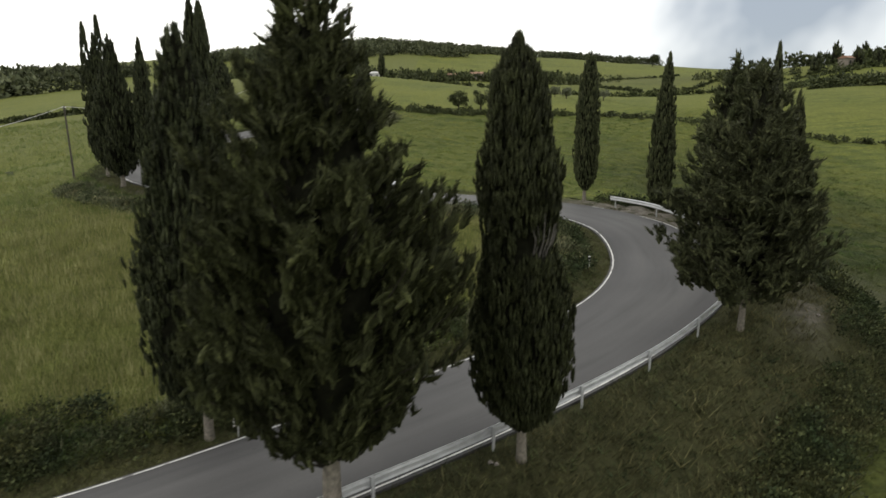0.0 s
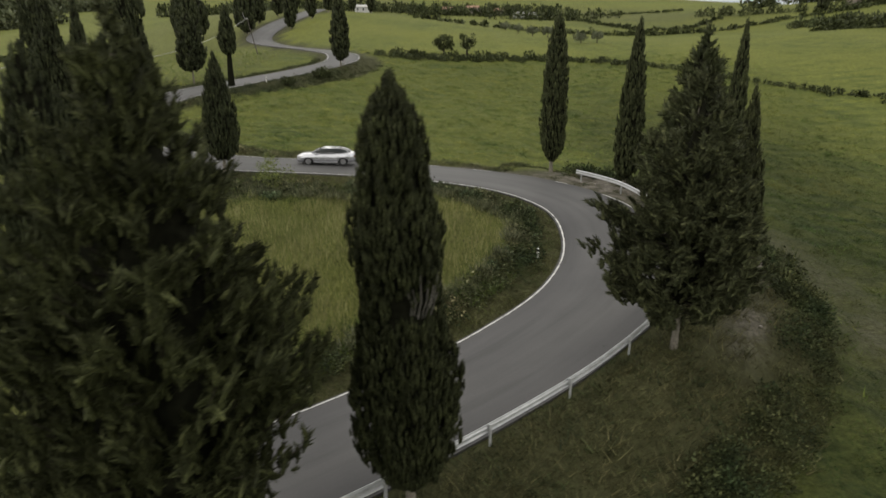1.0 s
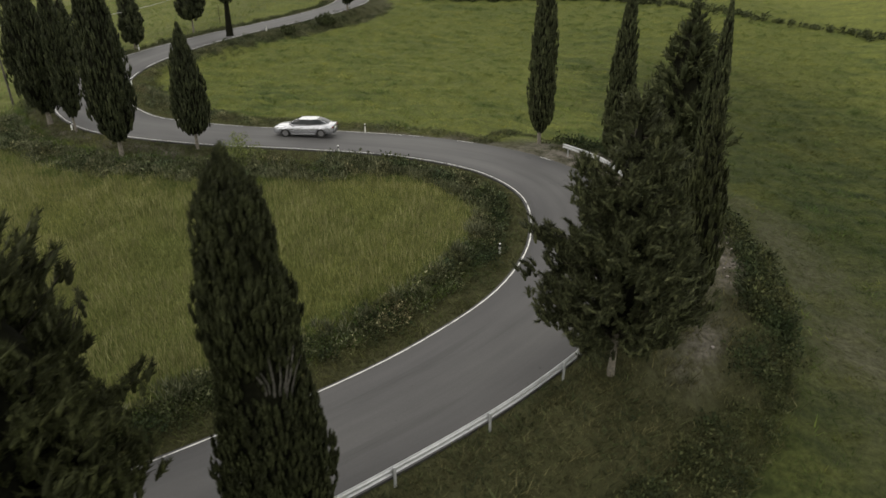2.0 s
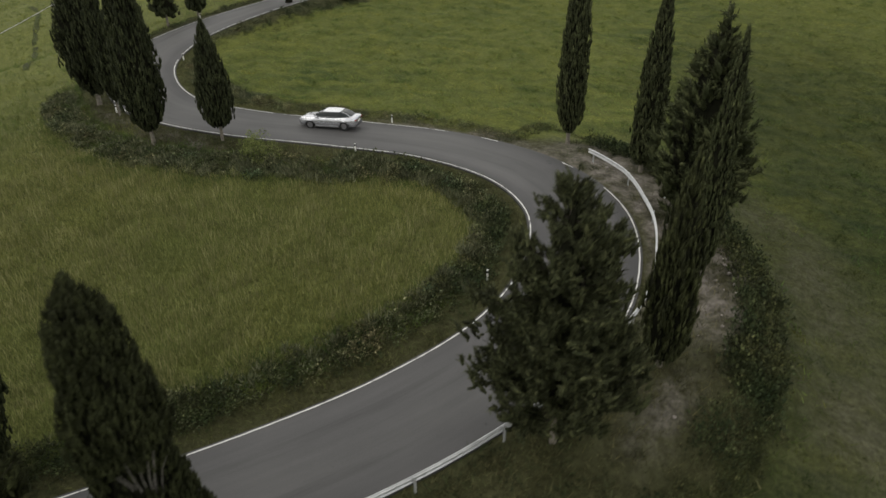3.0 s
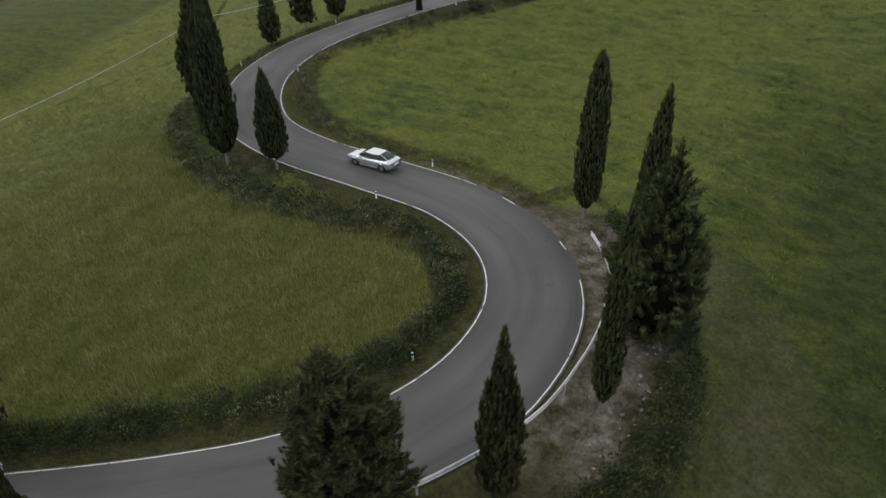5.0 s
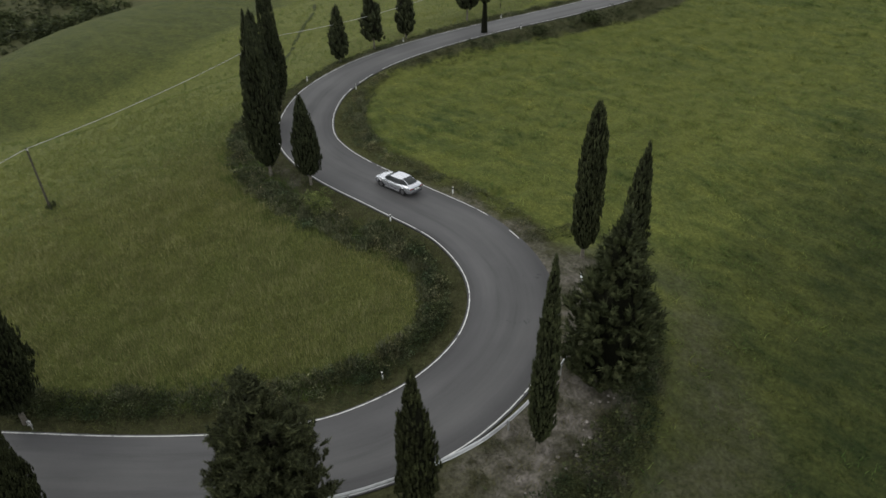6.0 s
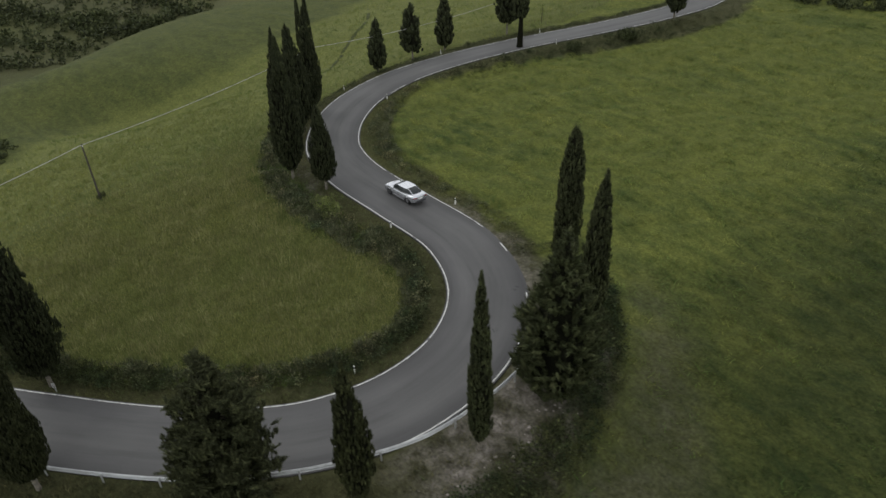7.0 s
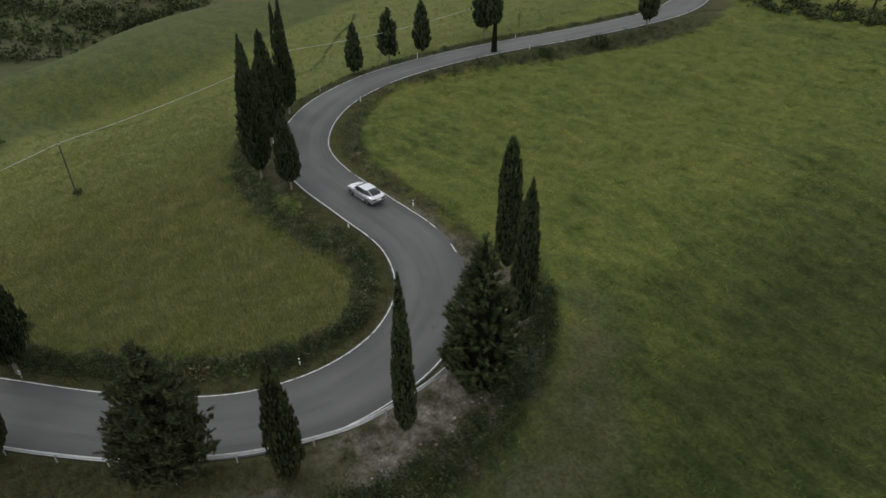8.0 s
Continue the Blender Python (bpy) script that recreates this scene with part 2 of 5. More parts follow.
def ground_cover():
    """Soil and short growth under the blades; 'cover' holds red: weedy verge, green: bare pale earth, blue: corn field."""
    m, n, l, p = shader("field_ground", 0.95, 0.0, 0.1)
    att = n.new("ShaderNodeAttribute")
    att.attribute_name = "cover"
    sep = n.new("ShaderNodeSeparateColor")
    l.new(att.outputs["Color"], sep.inputs[0])
    big = noise_node(n, l, 0.035, 4, 0.6)
    mid_n = noise_node(n, l, 0.35, 5, 0.65)
    # wind-laid streaks across the slope, with the mounds' shading put into their tones
    laid = n.new("ShaderNodeMapping")
    laid.inputs["Rotation"].default_value = (0, 0, radians(-14))
    laid.inputs["Scale"].default_value = (0.20, 0.52, 0.3)
    l.new(coords(n), laid.inputs[0])
    laid_n = noise_node(n, l, 1.0, 6, 0.72, laid.outputs[0])
    tuft_n = ramp(n, l, noise_node(n, l, 1.3, 5, 0.7), [(0.34, (0.78, 0.79, 0.78)), (0.66, (1.18, 1.16, 1.12))])
    patchy = ramp(n, l, laid_n, [(0.36, (0, 0, 0)), (0.66, (1, 1, 1))])
    fine = noise_node(n, l, 4.0, 6, 0.7)
    meadow = mix(n, l, patchy, (0.036, 0.051, 0.014), (0.092, 0.103, 0.024))
    meadow = mix(n, l, ramp(n, l, big, [(0.35, (0, 0, 0)), (0.65, (1, 1, 1))]), meadow, (0.084, 0.094, 0.022))
    # darker colour for lush growth, lens fall-off and the shaded western slope
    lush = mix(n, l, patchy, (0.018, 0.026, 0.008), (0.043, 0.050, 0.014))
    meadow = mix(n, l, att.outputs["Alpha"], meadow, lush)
    meadow = mix(n, l, 1.0, meadow, tuft_n, "MULTIPLY")
    corn = mix(n, l, mid_n, (0.056, 0.065, 0.020), (0.086, 0.096, 0.029))
    corn = mix(n, l, 1.0, corn, tuft_n, "MULTIPLY")
    c = mix(n, l, sep.outputs[2], meadow, corn)
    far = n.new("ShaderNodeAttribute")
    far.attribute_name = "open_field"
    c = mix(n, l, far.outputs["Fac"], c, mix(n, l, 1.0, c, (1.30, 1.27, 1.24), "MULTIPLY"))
    verge = mix(n, l, mid_n, (0.029, 0.032, 0.013), (0.060, 0.059, 0.028))
    c = mix(n, l, sep.outputs[0], c, verge)
    earth = mix(n, l, ramp(n, l, noise_node(n, l, 1.1, 6, 0.7), [(0.36, (0, 0, 0)), (0.66, (1, 1, 1))]), (0.040, 0.038, 0.024), (0.182, 0.164, 0.147))
    c = mix(n, l, sep.outputs[1], c, earth)
    c = mix(n, l, 1.0, c, ramp(n, l, fine, [(0.28, (0.5, 0.5, 0.5)), (0.72, (1.42, 1.42, 1.42))]), "MULTIPLY")
    l.new(c, p.inputs["Base Color"])
    bump(n, l, p, fine, 0.8, 0.12)
    return m


M_GROUND = ground_cover()

# ---- building helpers ----
rng = np.random.default_rng(7)


def mesh_from(name, verts, faces, smooth=False):
    """A mesh from arrays of vertices and of equal-sided faces."""
    verts, faces = np.asarray(verts, np.float32), np.asarray(faces, np.int32)
    me = bpy.data.meshes.new(name)
    k = faces.shape[1]
    me.vertices.add(len(verts))
    me.vertices.foreach_set("co", verts.ravel())
    me.loops.add(faces.size)
    me.loops.foreach_set("vertex_index", faces.ravel())
    me.polygons.add(len(faces))
    me.polygons.foreach_set("loop_start", np.arange(0, faces.size, k, dtype=np.int32))
    me.polygons.foreach_set("use_smooth", np.full(len(faces), smooth))
    me.update(calc_edges=True)
    return me


def part(name, shape, material, parent=None, label=""):
    """Links a mesh or a bmesh as one object, under its thing."""
    if isinstance(shape, bmesh.types.BMesh):
        me = bpy.data.meshes.new(name)
        shape.to_mesh(me)
        shape.free()
        shape = me
    if material and not shape.materials:
        shape.materials.append(material)
    ob = new(name, shape)
    if parent:
        ob.parent = parent
    if label:
        tagged(ob, label)
    return ob


def root(name, at, label, category, group="", kind=""):
    ob = new(name)
    ob.empty_display_size = 0.2
    ob.location = at
    return tagged(ob, label, category, group, kind)


def box(bm, cx, cy, cz, sx, sy, sz, m=None, bevel=0.0):
    """A box of full sizes sx, sy, sz round its centre."""
    geo = bmesh.ops.create_cube(bm, size=1.0)
    t = Matrix.Translation((cx, cy, cz)) @ Matrix.Diagonal((sx, sy, sz, 1))
    bmesh.ops.transform(bm, matrix=(m @ t) if m else t, verts=geo["verts"])
    if bevel:
        edges = list({e for v in geo["verts"] for e in v.link_edges})
        bmesh.ops.bevel(bm, geom=edges, offset=bevel, segments=2, affect="EDGES", profile=0.6)


def tube(points, radii, sides=8):
    """Vertices and quads of a tapered tube along points."""
    pts = np.asarray(points, float)
    tan = np.gradient(pts, axis=0)
    tan /= np.linalg.norm(tan, axis=1)[:, None] + 1e-9
    ref = np.where(np.abs(tan[:, 2:3]) > 0.9, [[1.0, 0, 0]], [[0, 0, 1.0]])
    side = np.cross(tan, ref)
    side /= np.linalg.norm(side, axis=1)[:, None]
    up = np.cross(side, tan)
    a = np.linspace(0, 2 * math.pi, sides, endpoint=False)
    ring = np.cos(a)[None, :, None] * side[:, None] + np.sin(a)[None, :, None] * up[:, None]
    v = (pts[:, None] + ring * np.asarray(radii, float)[:, None, None]).reshape(-1, 3)
    i, j = np.meshgrid(np.arange(len(pts) - 1), np.arange(sides), indexing="ij")
    k = (j + 1) % sides
    f = np.stack([i * sides + j, i * sides + k, (i + 1) * sides + k, (i + 1) * sides + j], -1).reshape(-1, 4)
    return v, f


def joined(pieces):
    vs, fs, n = [], [], 0
    for v, f in pieces:
        vs.append(v)
        fs.append(np.asarray(f) + n)
        n += len(v)
    return np.concatenate(vs), np.concatenate(fs)


def smooth01(x):
    x = np.clip(x, 0, 1)
    return x * x * (3 - 2 * x)


# ---- the road's line ----
ROAD = np.array([
    (-43.0, 2.0, -4.8), (-31.0, 5.5, -3.9), (-19.90, 9.15, -3.18), (-10.78, 12.48, -2.68), (-3.79, 16.91, -2.18), (2.00, 21.13, -1.77),
    (6.72, 25.00, -1.15), (10.53, 29.47, -0.42), (12.48, 35.02, 0.20), (12.11, 40.72, 0.99), (8.57, 45.66, 1.43), (2.31, 48.64, 1.73),
    (-5.32, 48.93, 2.15), (-12.23, 49.13, 2.37), (-17.77, 50.11, 2.56), (-22.61, 52.39, 2.61), (-27.19, 56.56, 3.06), (-30.63, 62.32, 3.68),
    (-32.11, 70.25, 4.52), (-30.89, 79.29, 5.41), (-27.73, 89.41, 6.33), (-23.26, 100.14, 7.22), (-19.18, 111.04, 8.19), (-17.0, 120.5, 9.2), (-19.0, 130.0, 10.3)])
ROAD_ON = np.array([(-26.0, 138.5, 11.1), (-36.0, 146.0, 12.0), (-43.0, 158.0, 13.4), (-46.0, 176.0, 16.0), (-47.0, 202.0, 19.8), (-44.0, 236.0, 25.0)])


def spline(ctrl, step):
    p = np.vstack([2 * ctrl[0] - ctrl[1], ctrl, 2 * ctrl[-1] - ctrl[-2]])
    out = []
    for i in range(1, len(p) - 2):
        p0, p1, p2, p3 = p[i - 1:i + 3]
        n = max(2, int(np.linalg.norm(p2 - p1) / step))
        u = (np.arange(n) / n)[:, None]
        out.append(0.5 * (2 * p1 + (p2 - p0) * u + (2 * p0 - 5 * p1 + 4 * p2 - p3) * u * u + (3 * p1 - p0 - 3 * p2 + p3) * u ** 3))
    return np.vstack(out + [ctrl[-1:]])


AXIS = spline(np.vstack([ROAD, ROAD_ON]), 0.5)
AXIS_T = np.gradient(AXIS, axis=0)
AXIS_T[:, 2] = 0
AXIS_T /= np.linalg.norm(AXIS_T, axis=1)[:, None]
AXIS_N = np.stack([-AXIS_T[:, 1], AXIS_T[:, 0], np.zeros(len(AXIS))], 1)
ARC = np.concatenate([[0], np.cumsum(np.linalg.norm(np.diff(AXIS[:, :2], axis=0), axis=1))])
ARC -= ARC[np.argmin(np.linalg.norm(AXIS[:, :2] - ROAD[5, :2], axis=1))] - 22.8


def banked(s, off):
    """The outer half of the first bend is raised."""
    k = smooth01((s + 26) / 12) * smooth01((40 - s) / 9)
    return 0.45 * k * np.clip((2.91 - off) / 5.82, 0, 1.25)


def on_road(s, off=0.0, up=0.0):
    """The place s metres along the road, off metres to its left, up metres over it; and the road's direction."""
    i = np.searchsorted(ARC, s)
    i = min(max(i, 1), len(ARC) - 1)
    k = (s - ARC[i - 1]) / (ARC[i] - ARC[i - 1])
    lerp = lambda a: a[i - 1] * (1 - k) + a[i] * k
    p = lerp(AXIS) + lerp(AXIS_N) * off
    p[2] += up + float(banked(s, off))
    t = lerp(AXIS_T)
    return p, math.atan2(t[1], t[0])


def bank_left(s):
    """How far the weedy bank reaches on the road's left."""
    return np.interp(s, [-20, 5, 11, 30, 42, 56, 62, 68, 78, 86, 92, 96, 200], [8.7, 8.7, 5.9, 6.0, 5.7, 5.5, 6.4, 7.3, 8.0, 8.0, 7.0, 6.0, 6.0])


def bank_right(s):
    """How far it reaches on the right, past the bend."""
    return np.interp(s, [-40, 56, 59, 63, 70, 86, 97, 106, 116, 134, 153, 164, 230], [5.0, 5.2, 5.5, 5.5, 5.9, 6.7, 5.7, 5.2, 5.8, 7.8, 8.4, 7.2, 5.5])


# ---- the land's height ----
HILLS_NEAR = [(-13, 21, -2.2), (-13, 32, -0.9), (-11, 40, 1.1), (4, 36.5, 0.5), (-3, 28, -0.8), (-30, 29, 0.2), (-26, 42, 1.2), (-42, 14, -3.6), (-25, -4, -6.5),
              (-37, 58, 2.4), (-43, 68, 3.3), (-40, 81, 5.0), (-58, 62, 0.6), (-55, 32, -3.2), (-70, 45, -6.0), (0, 60, 1.9), (-18, 68, 3.4), (7, 78, 2.3), (-12, 82, 4.3)]
HILLS_EAST = [(0, 100, 4.4), (12, 107, 4.1), (-10, 118, 8.2), (-9, 147, 11.2), (6, 148, 10.8), (16, 22, -2.2), (24.5, 36.8, -2.4), (27.5, 49.6, -1.6), (24.7, 58.6, -1.1), (42, 40, -4.2),
              (45, 62, -3.2), (57, 95, 1.6), (47, 122, 6.5), (30, 90, 1.2), (80, 85, 0.5), (95, 140, 11.5), (115, 170, 16), (160, 130, 14), (10, 8, -4.2), (-2, 3, -4.4), (30, 15, -4.8), (45, -20, -6)]
HILLS_WEST = [(-120, 28, -9.5), (-140, 52, -9.5), (-160, 73, -9.5), (-103, 33, -3.5), (-122, 59, -3.0), (-139, 79, -3.0), (-82, 62, -1.8), (-85, 100, 4.2), (-62, 118, 7.8), (-109, 165, 8.3), (-165, 250, 16), (-185, 70, -22), (-170, 10, -20), (-260, 140, -16), (-300, 0, -26), (-160, -80, -20)]
HILLS_FAR = [(-80, 250, 24), (30, 235, 17), (110, 260, 17.5), (-70, 430, 35), (20, 450, 35), (150, 430, 33), (165, 340, 33), (235, 345, 37), (-260, 680, 72), (-90, 730, 90), (70, 800, 86), (190, 820, 80), (330, 760, 64), (520, 700, 58), (800, 600, 45),
             (-420, 450, 34), (-900, 500, 30), (-1500, -500, 0), (1500, -300, 10), (0, -1500, -10), (-2500, 2500, 60), (2500, 2500, 60), (0, 2600, 80), (3500, -2500, 0), (-3500, -2500, 0)]
CTRL = np.array(HILLS_NEAR + HILLS_EAST + HILLS_WEST + HILLS_FAR, float)
CTRL = np.vstack([CTRL, np.vstack([ROAD, ROAD_ON])[::2] - (0, 0, 0.3)])


def plate(r2):
    return 0.5 * r2 * np.log(r2 + 1e-9)


def fit_plate(c):
    n = len(c)
    d2 = ((c[:, None, :2] - c[None, :, :2]) ** 2).sum(-1) / 1e4
    a = np.zeros((n + 3, n + 3))
    a[:n, :n] = plate(d2) + np.eye(n) * 1e-4
    q = np.hstack([np.ones((n, 1)), c[:, :2] / 100])
    a[:n, n:], a[n:, :n] = q, q.T
    return np.linalg.solve(a, np.concatenate([c[:, 2], np.zeros(3)]))


PLATE = fit_plate(CTRL)


def wave(x, y, size, seed):
    """Cheap smooth unevenness between -1 and 1."""
    r = np.random.default_rng(seed)
    out = np.zeros_like(x)
    for _ in range(6):
        a, k, ph = r.uniform(0, 2 * math.pi), r.uniform(0.6, 1.7) * 2 * math.pi / size, r.uniform(0, 7)
        out = out + np.sin((x * math.cos(a) + y * math.sin(a)) * k + ph)
    return out / 4.0


def land(x, y):
    """Height, signed distance to the road's axis (left positive) and place along it, for arrays of points."""
    x, y = np.atleast_1d(np.asarray(x, float)), np.atleast_1d(np.asarray(y, float))
    z, d, s = np.empty_like(x), np.full_like(x, 999.0), np.zeros_like(x)
    for i in range(0, len(x), 4000):
        j = slice(i, i + 4000)
        p = np.stack([x[j], y[j]], 1)
        d2 = ((p[:, None] - CTRL[None, :, :2]) ** 2).sum(-1) / 1e4
        z[j] = plate(d2) @ PLATE[:-3] + np.hstack([np.ones((len(p), 1)), p / 100]) @ PLATE[-3:]
        near = ((p[:, None] - AXIS[None, :, :2]) ** 2).sum(-1)
        k = near.argmin(1)
        sd = ((p - AXIS[k, :2]) * AXIS_N[k, :2]).sum(1)
        dist = np.sqrt(near[np.arange(len(p)), k])
        d[j], s[j] = np.where(sd >= 0, dist, -dist), ARC[k]
        z_road = AXIS[k, 2] + banked(s[j], d[j])
        # the shelf of bare earth on the bend's outside
        shelf = smooth01((s[j] - 30) / 8) * smooth01((60 - s[j]) / 8) * (d[j] < 0)
        bench = smooth01((s[j] - 8) / 6) * smooth01((36 - s[j]) / 8) * (d[j] < 0)
        flat, slope = 3.5 + 3.6 * shelf + 1.5 * bench * (1 - shelf), 3.2 + 1.2 * shelf
        w = 1 - smooth01((dist - flat) / slope)
        z[j] = z[j] * (1 - w) + (z_road - 0.10 - 0.05 * shelf * np.clip(dist - 4, 0, 4)) * w
    # a crest and a dip across the western field
    q, u = -0.76 * (x + 58) + 0.65 * (y - 46), 0.65 * (x + 58) + 0.76 * (y - 46)
    z = z + (1.1 * np.exp(-(q / 7) ** 2) - 2.6 * np.exp(-((q - 16) / 10) ** 2)) * np.exp(-(u / 30) ** 4) * smooth01((np.abs(d) - 6) / 12)
    far = np.clip(np.hypot(x, y - 45) / 60, 0.3, 8)
    off_road = smooth01((np.abs(d) - 3.6) / 2.0)
    z = z + off_road * ((0.10 + 0.07 * (d < -6)) * wave(x, y, 2.6, 3) + 0.16 * wave(x, y, 9.0, 4) + 0.12 * far * wave(x, y, 60.0, 5))
    return z, d, s


def ground_z(x, y):
    return float(land(x, y)[0][0])


def axis_steps(lo, hi, fine, reach):
    mid_part = np.arange(lo, hi + 1e-6, fine)
    out = [fine * 1.2]
    while sum(out) < reach:
        out.append(out[-1] * 1.13)
    steps = np.cumsum(out)
    return np.concatenate([lo - steps[::-1], mid_part, hi + steps])


gx, gy = axis_steps(-48, 44, 0.6, 3600), axis_steps(2, 104, 0.6, 3600)
GX, GY = np.meshgrid(gx, gy, indexing="ij")
gz, gd, gs = land(GX.ravel(), GY.ravel())
nx, ny = len(gx), len(gy)
ii, jj = np.meshgrid(np.arange(nx - 1), np.arange(ny - 1), indexing="ij")
quads = np.stack([ii * ny + jj, (ii + 1) * ny + jj, (ii + 1) * ny + jj + 1, ii * ny + jj + 1], -1).reshape(-1, 4)
ground_mesh = mesh_from("ground", np.stack([GX.ravel(), GY.ravel(), gz], 1), quads, True)


def trodden_share(x, y):
    """The dull worn strip of meadow below the brush."""
    line = np.interp(y, [18, 38, 45, 52, 58], [23.5, 25.5, 24.8, 19.8, 15.5])
    t = np.exp(-((x - line) / (2.6 + 1.6 * smooth01((50 - y) / 12))) ** 2) * smooth01((y - 16) / 12) * smooth01((60 - y) / 8)
    return np.clip(t * (0.75 + 0.35 * wave(x, y, 6.0, 13)), 0, 1)


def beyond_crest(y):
    """Where the western field turns from the light; that shade goes into its colour."""
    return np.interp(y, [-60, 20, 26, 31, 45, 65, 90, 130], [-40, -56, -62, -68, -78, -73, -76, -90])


def lush_shade_share(x, y):
    """Lush, darker meadow in the hollow outside the bend, lens fall-off painted in."""
    # shade of the slope past the crest, put into the ground colour
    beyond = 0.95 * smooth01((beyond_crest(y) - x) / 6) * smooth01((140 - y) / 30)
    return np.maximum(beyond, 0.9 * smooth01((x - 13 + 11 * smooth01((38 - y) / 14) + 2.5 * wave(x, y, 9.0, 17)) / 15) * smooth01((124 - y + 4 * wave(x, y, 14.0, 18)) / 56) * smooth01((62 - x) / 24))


def cover_of(x, y, d, s):
    """Shares of weedy verge, bare earth and corn at the points."""
    ragged = 0.9 * wave(x, y, 5.0, 11) + 0.5 * wave(x, y, 1.7, 12)
    ad = np.abs(d)
    width = np.where(d > 0, bank_left(s), bank_right(s))
    outer_bend = smooth01((s - 4) / 8) * smooth01((58 - s) / 8) * (d < 0)
    width = width + 4.4 * outer_bend
    verge = smooth01((width + ragged - ad) / 1.0)
    verge = verge * (1 - 0.25 * smooth01((s - 57) / 4) * smooth01((112 - s) / 8) * (d < 0))
    shelf = smooth01((s - 36) / 5) * smooth01((56 - s) / 5) * (d < 0)
    earth = shelf * smooth01((ad - 3.2) / 0.4) * smooth01((9.2 + 1.2 * ragged - ad) / 2.0) * np.clip(0.85 + 0.5 * wave(x, y, 3.1, 14), 0.3, 1)
    strip = (d < 0) * smooth01((s - 48) / 4) * smooth01((72 - s) / 10) * smooth01((4.6 + 0.6 * ragged - ad) / 0.8) * 0.55
    earth = np.clip(np.maximum(earth, strip), 0, 1)
    # the trodden strip in the meadow beside the brush
    trodden = trodden_share(x, y)
    under = (d > 0) * smooth01((s - 73) / 3) * smooth01((91 - s) / 3) * smooth01((ad - 3.3) / 0.4) * smooth01((6.4 + ragged - ad) / 1.0) * np.clip(0.42 + 0.6 * wave(x, y, 2.6, 15), 0.1, 0.8)
    slip = 0.8 * np.exp(-((s - 34.8) / 1.5) ** 2 - ((d + 6.3) / 0.8) ** 2)
    earth = np.maximum(np.maximum(earth, under), slip)
    corn = ((d > 0) & (s < 118)) | ((d > 0) & (x < -30))
    # corn colour gives way to the painted shade beyond the crest
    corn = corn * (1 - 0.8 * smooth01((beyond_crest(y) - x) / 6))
    return np.maximum(verge, 0.68 * trodden), np.maximum(earth, 0.16 * trodden), corn


cv, ce, cc = cover_of(GX.ravel(), GY.ravel(), gd, gs)
# a duller field on the far slope
cv = np.maximum(cv, 0.4 * smooth01(1.6 - np.hypot((GX.ravel() - 118) / 55, (GY.ravel() - 410) / 105)))
# scrubland in the western valley
cv = np.maximum(cv, 0.85 * smooth01((-9 - gz) / 6) * smooth01((-125 - GX.ravel()) / 25) * np.clip(0.8 + 0.4 * wave(GX.ravel(), GY.ravel(), 45.0, 16), 0, 1))
layer = ground_mesh.color_attributes.new("cover", "FLOAT_COLOR", "POINT")
layer.data.foreach_set("color", np.stack([cv, ce, cc, lush_shade_share(GX.ravel(), GY.ravel())], 1).astype(np.float32).ravel())
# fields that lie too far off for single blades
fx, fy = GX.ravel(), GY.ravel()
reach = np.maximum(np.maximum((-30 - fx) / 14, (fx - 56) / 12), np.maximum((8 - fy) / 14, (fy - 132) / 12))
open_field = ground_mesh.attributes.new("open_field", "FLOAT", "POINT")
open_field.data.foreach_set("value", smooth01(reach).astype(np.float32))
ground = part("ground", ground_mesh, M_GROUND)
tagged(ground, "rolling green fields with weedy road banks and bare earth", "ground", kind="structure")

# ---- the road ----
HALF = 3.06


def ribbon(s0, s1, o0, o1, up, across=1, step=0.8):
    """A strip along the road from s0 to s1, between two offsets to its left."""
    n = max(2, int((s1 - s0) / step) + 1)
    ss, oo = np.linspace(s0, s1, n), np.linspace(o0, o1, across + 1)
    v, uv = [], []
    for s in ss:
        for o in oo:
            p, _ = on_road(s, o, up + 0.03 * (1 - (o / HALF) ** 2))
            v.append(p)
            uv.append((o, s))
    i, j = np.meshgrid(np.arange(n - 1), np.arange(across), indexing="ij")
    k = across + 1
    f = np.stack([i * k + j + 1, i * k + j, (i + 1) * k + j, (i + 1) * k + j + 1], -1).reshape(-1, 4)
    return np.array(v), f, np.array(uv)


def add_uv(me, uv):
    lay = me.uv_layers.new(name="UVMap")
    idx = np.empty(len(me.loops), np.int32)
    me.loops.foreach_get("vertex_index", idx)
    lay.data.foreach_set("uv", uv[idx].astype(np.float32).ravel())


rv, rf, ruv = ribbon(ARC[0], ARC[-1], -HALF, HALF, 0.0, 8)
# a kerbless edge: the asphalt's rim drops into the verge
rim = []
for side in (-1, 1):
    v, f, uv = ribbon(ARC[0], ARC[-1], side * HALF, side * (HALF + 0.001), 0.0, 1)
    v[1::2, 2] -= 0.12
    rim.append((v, f, uv))
allv, allf = joined([(rv, rf)] + [(v, f) for v, f, _ in rim])
road_mesh = mesh_from("road", allv, allf, True)
add_uv(road_mesh, np.vstack([ruv] + [u for _, _, u in rim]))
road = tagged(part("road", road_mesh, M_ASPHALT), "winding grey asphalt country road with worn edge lines", "road", kind="structure")


def edge_line(s0, s1, off, width=0.07):
    v, f, uv = ribbon(s0, s1, off - width / 2, off + width / 2, 0.022, 1, 0.5)
    wob = 0.012 * np.sin(np.arange(len(v)) * 1.7)
    v[:, 0] += wob
    part("edge_line", mesh_from("edge_line", v, f), M_LINE, road)


for s0, s1 in ((-40, 128), (129.5, 200)):
    edge_line(s0, s1, 2.91)
